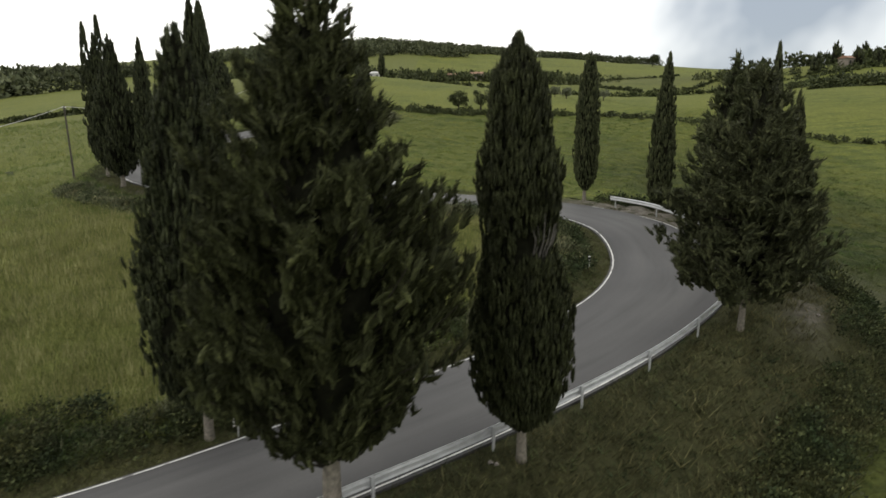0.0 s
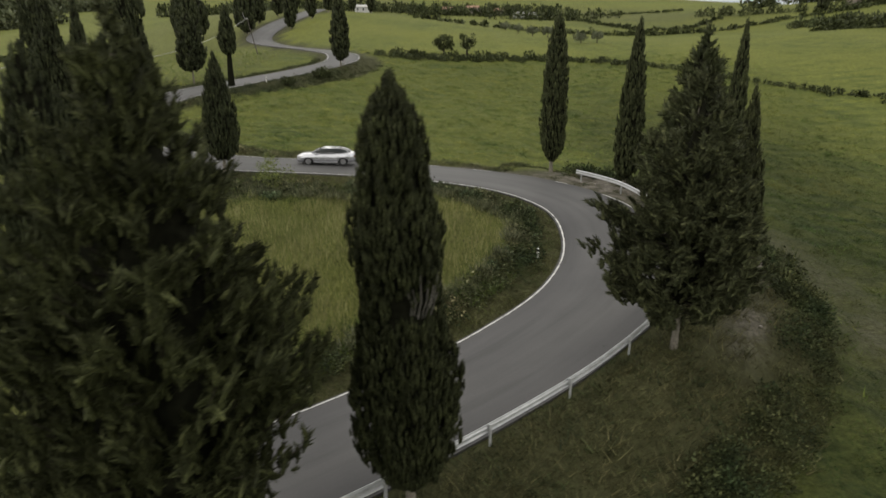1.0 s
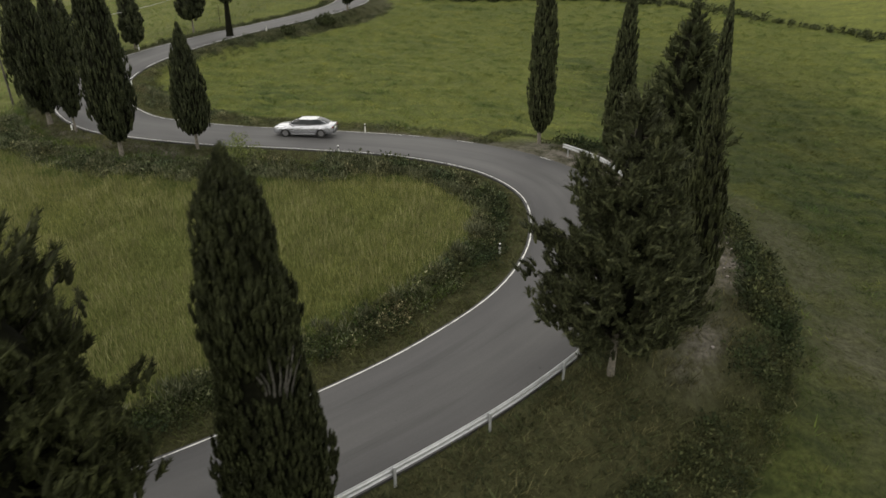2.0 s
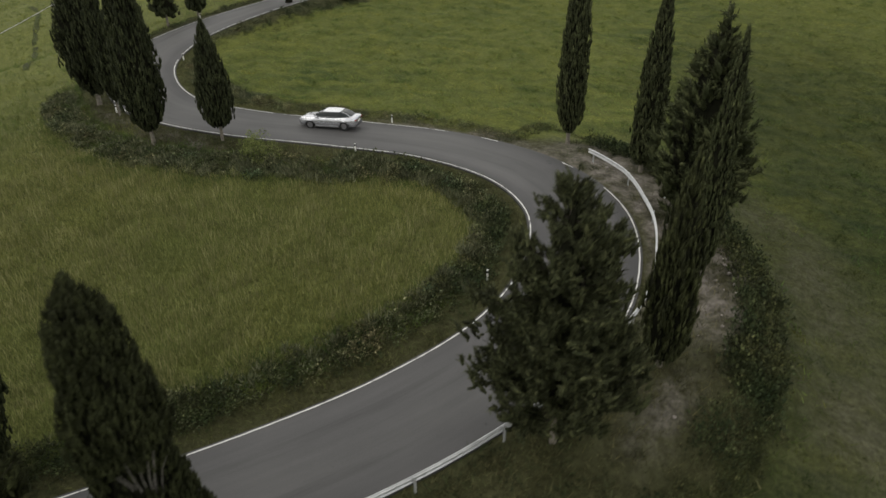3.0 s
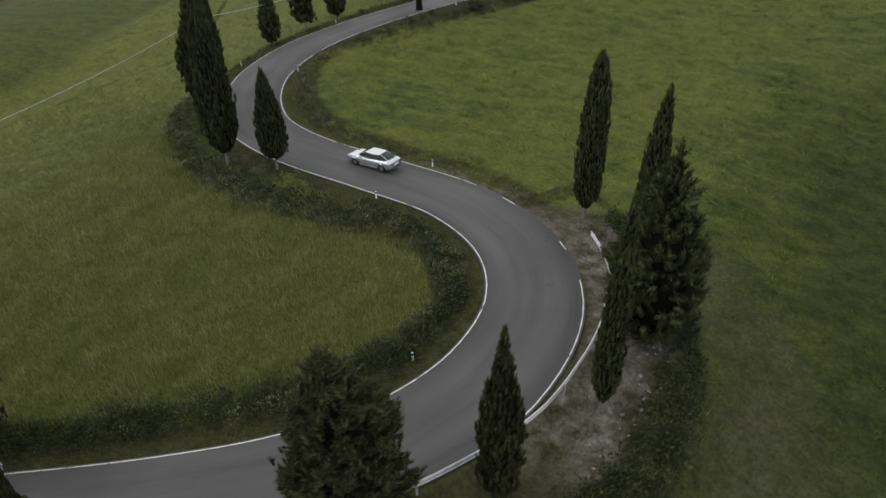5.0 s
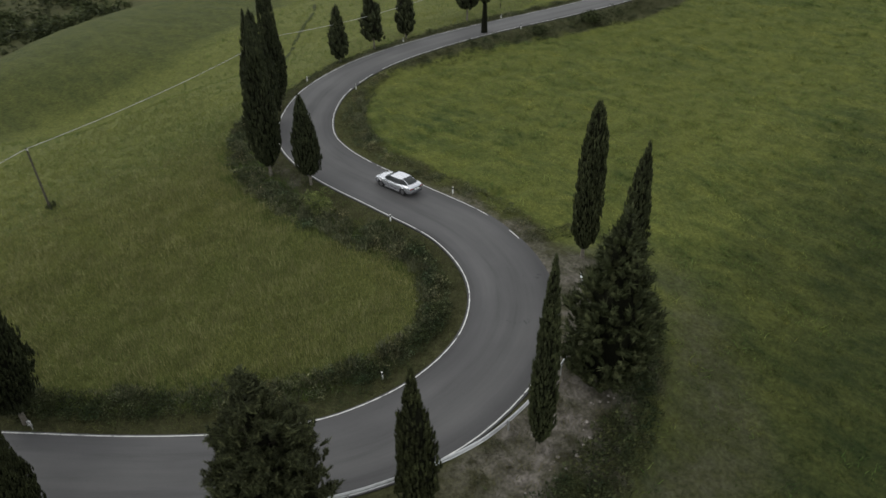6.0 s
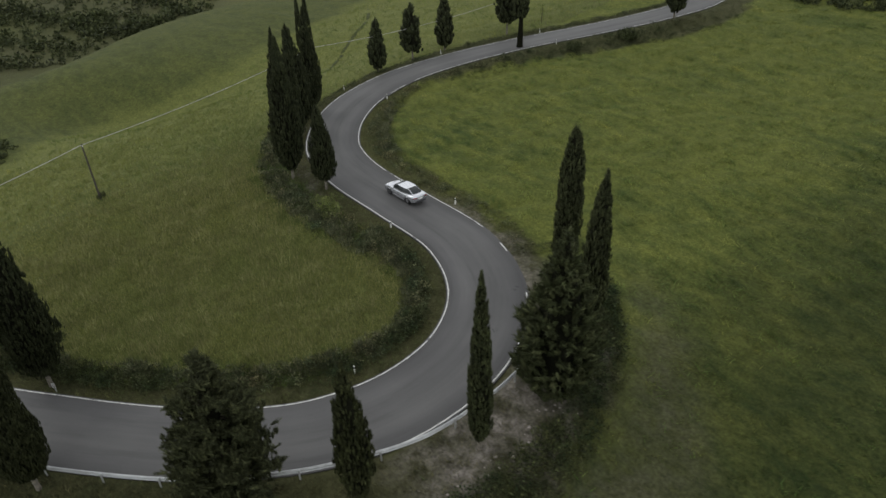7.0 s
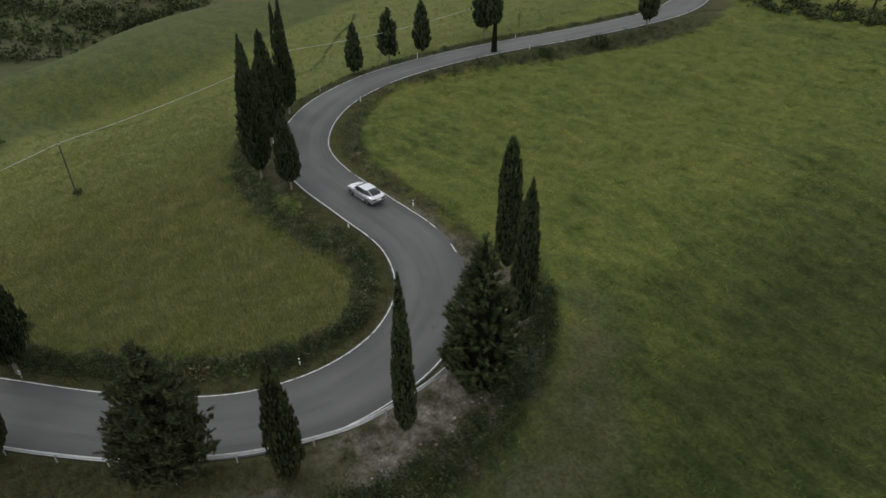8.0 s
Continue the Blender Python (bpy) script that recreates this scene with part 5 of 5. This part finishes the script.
def guard_rail():
    p0, _ = rail_point(26)
    thing = root("guard_rail", tuple(p0), "galvanised steel guard rail on posts along the bend", "guard rail")
    base = np.array(p0)
    # the corrugated beam: a W-shaped section swept along the bend
    sect = [(0.0, 0.0), (0.055, 0.035), (0.055, 0.085), (0.0, 0.125), (0.0, 0.185), (0.055, 0.225), (0.055, 0.275), (0.0, 0.31)]
    back = [(o - 0.012, u) for o, u in reversed(sect)]
    ring = sect + back
    ss = np.linspace(2.0, 51.7, 160)
    v = []
    for s in ss:
        for o, u in ring:
            p, _ = rail_point(s, 0.40 + u, -o)
            v.append(p - base)
    k = len(ring)
    i, j = np.meshgrid(np.arange(len(ss) - 1), np.arange(k), indexing="ij")
    j2 = (j + 1) % k
    f = np.stack([i * k + j, i * k + j2, (i + 1) * k + j2, (i + 1) * k + j], -1).reshape(-1, 4)
    part("beam", mesh_from("beam", np.array(v), f), M_STEEL, thing)
    bm = bmesh.new()
    box(bm, 0, 0, 0.1, 0.09, 0.006, 1.2)
    box(bm, 0.04, 0.02, 0.1, 0.006, 0.045, 1.2)
    box(bm, -0.04, 0.02, 0.1, 0.006, 0.045, 1.2)
    box(bm, 0.0, 0.05, 0.55, 0.10, 0.07, 0.26)
    post_mesh = bpy.data.meshes.new("post")
    bm.to_mesh(post_mesh)
    bm.free()
    post_mesh.materials.append(M_STEEL)
    for s in (3.5, 7.5, 11.5, 15.5, 19.4, 23.2, 26.8, 30.2, 33.9, 37.6, 41.4, 45.2, 48.6, 51.4):
        p, a = rail_point(s, 0.0, 0.09)
        ob = part("post", post_mesh, None, thing)
        ob.matrix_basis = Matrix.Translation(Vector(p - base)) @ Matrix.Rotation(a, 4, "Z")


guard_rail()


# ---- delineator posts ----


def delineator(x, y, turn, first=[]):
    """A white roadside marker post with a slanted black band and a reflector; parts share their meshes."""
    at = (x, y, ground_z(x, y))
    ob = root("delineator_post", at, "white plastic delineator post with a black band", "marker post", "delineator posts")
    ob.rotation_euler.z = turn
    if not first:
        bm = bmesh.new()
        box(bm, 0, 0, 0.25, 0.10, 0.08, 0.75, bevel=0.02)
        body = part("body", bm, M_WHITE, ob)
        bm = bmesh.new()
        box(bm, 0, 0, 0.50, 0.108, 0.088, 0.16, bevel=0.015)
        band = part("band", bm, M_BLACK, ob, "black band")
        bm = bmesh.new()
        box(bm, 0, -0.046, 0.50, 0.045, 0.008, 0.11, bevel=0.003)
        refl = part("reflector", bm, plain("reflector_glass", (0.55, 0.3, 0.12), 0.2), ob, "small orange reflector")
        first.extend((body.data, band.data, refl.data))
    else:
        for nm, me in zip(("body", "band", "reflector"), first):
            part(nm, me, None, ob)
    return ob


for s, off in ((38.2, 4.2), (65.1, 3.35), (64.4, -3.75), (99.5, 4.1), (98.9, -3.4), (115.0, 4.0), (130.0, -3.6), (131.0, 3.8), (85.5, 3.5)):
    p, a = on_road(s, off)
    delineator(p[0], p[1], a + math.pi / 2)
delineator(17.4, 43.7, 1.9)


# ---- small striped board at the bank ----


def striped_board(x, y, turn):
    ob = root("striped_board", (x, y, ground_z(x, y)), "small white board with dark slanted stripes on a post", "road sign")
    ob.rotation_euler.z = turn
    bm = bmesh.new()
    box(bm, 0, 0, 0.30, 0.05, 0.05, 1.0)
    part("post", bm, M_STEEL, ob)
    bm = bmesh.new()
    box(bm, 0, -0.04, 0.6, 0.30, 0.02, 0.42, bevel=0.006)
    board = part("board", bm, M_WHITE, ob)
    for k in range(3):
        bm = bmesh.new()
        box(bm, 0, 0, 0, 0.33, 0.006, 0.06, Matrix.Translation((0, -0.053, 0.47 + 0.13 * k)) @ Matrix.Rotation(0.5, 4, "Y"))
        part("stripe", bm, M_BLACK, board)


striped_board(-7.15, 18.6, 0.6)


# ---- power line ----


def power_pole(x, y, top, lean=0.0):
    z = ground_z(x, y)
    h = top - z
    ob = root("power_pole", (x, y, z), "weathered wooden power pole standing in the field", "utility pole", "power poles")
    t = np.linspace(0, 1, 6)
    part("pole", mesh_from("pole", *tube(np.stack([lean * t * h, 0 * t, -0.5 + t * (h + 0.5)], 1), 0.10 - 0.03 * t, 9), True), M_WOODPOLE, ob)
    bm = bmesh.new()
    box(bm, lean * h, 0, h - 0.25, 0.36, 0.05, 0.06)
    part("crossarm", bm, M_WOODPOLE, ob)
    for sx_ in (-0.14, 0.14):
        bm = bmesh.new()
        bmesh.ops.create_cone(bm, cap_ends=True, segments=8, radius1=0.05, radius2=0.03, depth=0.14, matrix=Matrix.Translation((lean * h + sx_, 0, h - 0.14)))
        part("insulator", bm, M_WHITE, ob)
    return np.array((x + lean * h, y, z + h - 0.08))


POLES = [(-22.0, -8.0, 3.2), (-31.5, 29.4, 6.2), (-36.8, 59.5, 9.5), (-34.7, 128.4, 16.9), (-57.0, 190.0, 26.0)]
tops = [power_pole(x, y, t, -0.24 if y == 128.4 else -0.02) for x, y, t in POLES]
for a, b in zip(tops[:-1], tops[1:]):
    t = np.linspace(0, 1, 24)[:, None]
    path = a * (1 - t) + b * t
    path[:, 2] -= 0.00053 * float(((b - a) ** 2).sum()) * (4 * t * (1 - t))[:, 0]
    v, f = tube(path, np.full(24, 0.026), 6)
    tagged(part("power_cable", mesh_from("power_cable", v, f, True), M_WIRE), "thin grey power cable sagging between poles", "cable")


# ---- faint wheel track up the western slope ----
ta = spline(np.array([(-44.5, 61.5, 0), (-48.2, 66.2, 0), (-53.5, 72.0, 0), (-59.3, 78.9, 0), (-64.0, 85.0, 0), (-69.4, 91.1, 0), (-77, 97, 0)]), 1.0)
tn = np.gradient(ta, axis=0)
tn = np.stack([-tn[:, 1], tn[:, 0], 0 * tn[:, 0]], 1) / np.linalg.norm(tn, axis=1)[:, None]
tw = (0.30 + 0.12 * wave(ta[:, 0], ta[:, 1], 6.0, 41))[:, None]
tv = np.stack([ta - tn * tw, ta + tn * tw], 1).reshape(-1, 3)
tv[:, 2] = land(tv[:, 0], tv[:, 1])[0] + 0.06
ti = np.arange(len(ta) - 1) * 2
part_track = part("track", mesh_from("track", tv, np.stack([ti, ti + 1, ti + 3, ti + 2], 1)), M_TRACK)
tagged(part_track, "faint dark wheel track pressed into the corn", "track", kind="structure")


# ---- rubble on the shelf ----
g1 = np.random.default_rng(31)


def stone(size, seed):
    g = np.random.default_rng(seed)
    bm = bmesh.new()
    bmesh.ops.create_icosphere(bm, subdivisions=2, radius=0.5)
    for w in bm.verts:
        w.co *= size * g.uniform(0.75, 1.2)
        w.co.z *= 0.6
    me = bpy.data.meshes.new("stone")
    bm.to_mesh(me)
    bm.free()
    me.materials.append(M_STONE)
    return me


stones = [stone(s, k) for k, s in enumerate((0.07, 0.12, 0.16, 0.09, 0.22))]
for k in range(56):
    s, off = 44.5 + g1.normal(0, 3.6), -6.6 - abs(g1.normal(0, 1.1)) if k % 3 else -g1.uniform(4.8, 8.4)
    p, _ = on_road(s, off)
    ob = part("stone", stones[k % 5], None)
    ob.location = (p[0], p[1], ground_z(p[0], p[1]) + 0.03)
    ob.rotation_euler = (0, 0, g1.uniform(0, 6))
    tagged(ob, "pale lump of rubble on bare earth", "stone", "rubble on the shelf")
for x, y in ((1.35, 15.6), (1.18, 15.7)):
    ob = part("stone", stones[2], None)
    ob.location = (x, y, ground_z(x, y) + 0.02)
    tagged(ob, "pinkish pale stone at a cypress foot", "stone")


# ---- hamlet ----


def house(x, y, w, d, h, turn, label, walls=None, openings=3):
    z = ground_z(x, y)
    ob = root("house", (x, y, z), label, "house", "hamlet")
    ob.rotation_euler.z = turn
    bm = bmesh.new()
    box(bm, 0, 0, h / 2 - 0.5, w, d, h + 1.0)
    part("wall", bm, walls or M_WALL, ob)
    bm = bmesh.new()
    e, rise = 0.5, 0.24 * d
    vs = [bm.verts.new(c) for c in ((-w / 2 - e, -d / 2 - e, h), (w / 2 + e, -d / 2 - e, h), (w / 2 + e, d / 2 + e, h), (-w / 2 - e, d / 2 + e, h), (-w / 2 - e, 0, h + rise), (w / 2 + e, 0, h + rise))]
    for idx in ((0, 1, 5, 4), (2, 3, 4, 5), (0, 4, 3), (1, 2, 5), (3, 2, 1, 0)):
        bm.faces.new([vs[k] for k in idx])
    part("roof", bm, walls or M_TILE, ob)
    for k in range(openings):
        bm = bmesh.new()
        box(bm, (k + 0.5) * w / openings - w / 2, -d / 2, h * 0.55, 1.0, 0.16, 1.4)
        part("window", bm, M_PANE, ob)


for x, y, w, d, h, turn, label in ((-54, 432, 11, 6, 3.2, 0.1, "low farm shed with a pale sheet roof"), (18, 446, 8.5, 6, 3.8, -0.4, "stone farmhouse with a terracotta roof"), (36, 440, 7, 5.5, 3.2, 0.5, "small house with a terracotta roof"),
                                    (2, 438, 8, 6, 3.2, 0.2, "small house with a terracotta roof"), (184, 299, 8, 5, 4, 0.4, "pale house on the ridge"), (47.6, 394, 15, 5, 2.4, 0.1, "low shed with a pale sheet roof by the field")):
    house(x, y, w, d, h, turn, label, M_WIRE if "pale sheet" in label else None)

# ---- car ----


def car(s, off):
    p, a = on_road(s, off)
    ob = root("car", (p[0], p[1], p[2] + 0.035), "silver fastback car with dark glass on the asphalt road", "car")
    ob.rotation_euler.z = a
    ob.scale = (0.93, 0.93, 0.95)
    paint, n, l, q = shader("silver_paint", 0.25, 0.75, 0.5)
    l.new(ramp(n, l, noise_node(n, l, 40.0, 2), [(0.3, (0.46, 0.47, 0.50)), (0.7, (0.53, 0.54, 0.57))]), q.inputs["Base Color"])
    q.inputs["Coat Weight"].default_value = 0.6
    glass, n, l, q = shader("dark_car_glass", 0.12, 0.0, 0.25)
    l.new(ramp(n, l, noise_node(n, l, 3.0, 2), [(0.3, (0.012, 0.015, 0.015)), (0.7, (0.020, 0.024, 0.024))]), q.inputs["Base Color"])
    red = plain("tail_lamp_red", (0.13, 0.010, 0.012), 0.2)
    lamp = plain("headlamp_glass", (0.55, 0.57, 0.6), 0.1)
    tyre_m, rim_m = plain("tyre_rubber", (0.02, 0.02, 0.02), 0.85), plain("alloy", (0.30, 0.30, 0.31), 0.35, 0.8)

    # body: half widths, belt and deck heights along the length
    xs = np.array([-2.46, -2.38, -2.15, -1.7, -1.1, -0.4, 0.4, 1.0, 1.5, 1.95, 2.25, 2.42, 2.48])
    hw = np.array([0.70, 0.82, 0.91, 0.95, 0.94, 0.93, 0.93, 0.935, 0.94, 0.93, 0.88, 0.78, 0.64])
    deck = np.array([0.84, 0.94, 0.99, 0.99, 0.97, 0.95, 0.95, 0.95, 0.93, 0.90, 0.84, 0.76, 0.64])
    low = np.array([0.42, 0.30, 0.25, 0.22, 0.20, 0.20, 0.20, 0.20, 0.20, 0.22, 0.26, 0.30, 0.36])
    grid_x = np.linspace(-2.46, 2.48, 46)
    ring = [(0.0, 0.0), (0.80, 0.0), (0.96, 0.08), (1.0, 0.35), (1.0, 0.60), (0.985, 0.80), (0.93, 0.94), (0.80, 0.99), (0.4, 1.02), (0.0, 1.035)]
    ring = ring + [(-w, z) for w, z in reversed(ring[1:-1])]
    v = []
    for x in grid_x:
        w, t, b = np.interp(x, xs, hw), np.interp(x, xs, deck), np.interp(x, xs, low)
        for rw, rz in ring:
            yy, zz = rw * w, b + rz * (t - b)
            # wheel arches cut upwards into the sills
            for wx in (-1.46, 1.45):
                r = math.hypot(x - wx, 0)
                if abs(rw) > 0.7 and r < 0.40 and rz < 0.5:
                    zz = max(zz, 0.33 + math.sqrt(0.40 ** 2 - r * r) * (1.0 if rz < 0.3 else 0.9))
            v.append((x, yy, zz))
    k = len(ring)
    i, j = np.meshgrid(np.arange(len(grid_x) - 1), np.arange(k), indexing="ij")
    j2 = (j + 1) % k
    f = np.stack([i * k + j, (i + 1) * k + j, (i + 1) * k + j2, i * k + j2], -1).reshape(-1, 4)
    body_me = mesh_from("body", np.array(v), f, True)
    bm = bmesh.new()
    bm.from_mesh(body_me)
    bmesh.ops.holes_fill(bm, edges=[e for e in bm.edges if e.is_boundary], sides=0)
    bmesh.ops.recalc_face_normals(bm, faces=bm.faces)
    for fc in bm.faces:
        fc.smooth = True
    body = part("body", bm, paint, ob, "silver metallic bodywork")

    # the cabin: a surface round the roof, from the belt (0) to the roof's edge (1)
    def cabin(t, h, grow=0.0):
        c, s_ = math.cos(t), math.sin(t)
        pw = lambda q_, e: math.copysign(abs(q_) ** e, q_)
        x0, x1 = 1.30, -2.18
        bx = (x0 + x1) / 2 + (x0 - x1) / 2 * pw(c, 0.42)
        by = 0.86 * pw(s_, 0.42)
        if bx < -0.9:
            by *= 1 - 0.16 * ((-0.9 - bx) / 1.3)
        tx = -0.36 + 0.70 * pw(c, 0.5)
        ty = 0.62 * pw(s_, 0.5)
        hz = h ** 0.92
        x, y = bx + (tx - bx) * h, by + (ty - by) * h ** 1.15
        z = 0.92 + (1.37 - 0.92) * math.sin(hz * math.pi / 2) ** 0.9
        d = Vector((c, s_, 0.45)).normalized() * grow
        return (x + d.x, y + d.y, z + d.z)

    def patch(t0, t1, h0, h1, grow, nt=14, nh=6):
        vv = [cabin(t0 + (t1 - t0) * a_ / nt, h0 + (h1 - h0) * b_ / nh, grow) for a_ in range(nt + 1) for b_ in range(nh + 1)]
        ia, ib = np.meshgrid(np.arange(nt), np.arange(nh), indexing="ij")
        m = nh + 1
        ff = np.stack([ia * m + ib, (ia + 1) * m + ib, (ia + 1) * m + ib + 1, ia * m + ib + 1], -1).reshape(-1, 4)
        return mesh_from("patch", np.array(vv), ff, True)

    cab = patch(0, 2 * math.pi, 0.0, 1.0, 0.0, 64, 8)
    bm = bmesh.new()
    bm.from_mesh(cab)
    bmesh.ops.remove_doubles(bm, verts=bm.verts, dist=0.002)
    bmesh.ops.holes_fill(bm, edges=[e for e in bm.edges if e.is_boundary], sides=0)
    bmesh.ops.recalc_face_normals(bm, faces=bm.faces)
    for fc in bm.faces:
        fc.smooth = len(fc.verts) == 4
    part("roof", bm, paint, ob, "silver roof and pillars")
    pi = math.pi
    part("windscreen", patch(-0.48, 0.48, 0.05, 0.95, 0.012), glass, ob, "dark windscreen")
    part("rear_window", patch(pi - 0.52, pi + 0.52, 0.14, 0.97, 0.014), glass, ob, "dark rear window")
    for sg in (-1, 1):
        part("side_window", patch(sg * 0.66, sg * (pi - 0.66), 0.10, 0.84, 0.012, 26), glass, ob, "dark side windows")
        bm = bmesh.new()
        box(bm, 0.78, sg * 0.98, 0.98, 0.16, 0.20, 0.12, bevel=0.03)
        part("mirror", bm, paint, ob)
        bm = bmesh.new()
        box(bm, -2.40, sg * 0.60, 0.80, 0.16, 0.38, 0.11, Matrix.Rotation(0, 4, "Z"), 0.02)
        part("tail_lamp", bm, red, ob, "red tail lamp")
        bm = bmesh.new()
        box(bm, 2.18, sg * 0.62, 0.66, 0.34, 0.30, 0.10, bevel=0.03)
        part("headlamp", bm, lamp, ob, "clear headlamp")
        for hx in (0.05, -0.95):
            bm = bmesh.new()
            box(bm, hx, sg * 0.945, 0.80, 0.20, 0.03, 0.03, bevel=0.01)
            part("door_handle", bm, paint, ob)
        bm = bmesh.new()
        box(bm, 0.0, sg * 0.93, 0.25, 2.0, 0.05, 0.05, bevel=0.015)
        part("sill_trim", bm, rim_m, ob, "bright sill strip")
        for wx in (-1.46, 1.45):
            wheel_at = Matrix.Translation((wx, sg * 0.83, 0.335)) @ Matrix.Rotation(pi / 2, 4, "X")
            bm = bmesh.new()
            ring_v = []
            prof = [(0.235, -0.11), (0.31, -0.125), (0.335, -0.08), (0.335, 0.08), (0.31, 0.125), (0.235, 0.11)]
            n_a = 26
            for a_ in range(n_a):
                t = 2 * pi * a_ / n_a
                ring_v.append([bm.verts.new((r * math.cos(t), r * math.sin(t), z)) for r, z in prof])
            for a_ in range(n_a):
                for b_ in range(len(prof)):
                    c0, c1 = ring_v[a_], ring_v[(a_ + 1) % n_a]
                    bm.faces.new((c0[b_], c1[b_], c1[(b_ + 1) % len(prof)], c0[(b_ + 1) % len(prof)]))
            bmesh.ops.transform(bm, matrix=wheel_at, verts=bm.verts)
            tyre = part("wheel", bm, tyre_m, ob, "black tyre on alloy rim")
            bm = bmesh.new()
            for a_ in range(7):
                box(bm, 0.12, 0, -0.095 * sg, 0.22, 0.05, 0.03, wheel_at @ Matrix.Rotation(2 * pi * a_ / 7, 4, "Z"))
            bmesh.ops.create_cone(bm, cap_ends=True, segments=16, radius1=0.06, radius2=0.05, depth=0.06, matrix=wheel_at @ Matrix.Translation((0, 0, -0.09 * sg)))
            bmesh.ops.create_cone(bm, cap_ends=True, segments=20, radius1=0.235, radius2=0.235, depth=0.10, matrix=wheel_at)
            part("rim", bm, rim_m, tyre, "alloy rim")
    bm = bmesh.new()
    box(bm, -2.44, 0, 0.40, 0.10, 1.3, 0.16, bevel=0.03)
    part("rear_bumper_insert", bm, plain("dark_trim", (0.05, 0.05, 0.055), 0.6), ob, "dark lower bumper insert")
    bm = bmesh.new()
    box(bm, -2.455, 0, 0.66, 0.03, 0.50, 0.11, bevel=0.006)
    part("number_plate", bm, M_WHITE, ob, "plain white plate")
    bm = bmesh.new()
    box(bm, 2.44, 0, 0.50, 0.06, 0.8, 0.26, bevel=0.03)
    part("grille", bm, M_BLACK, ob, "black grille")
    return ob


car(68.5, -1.05)
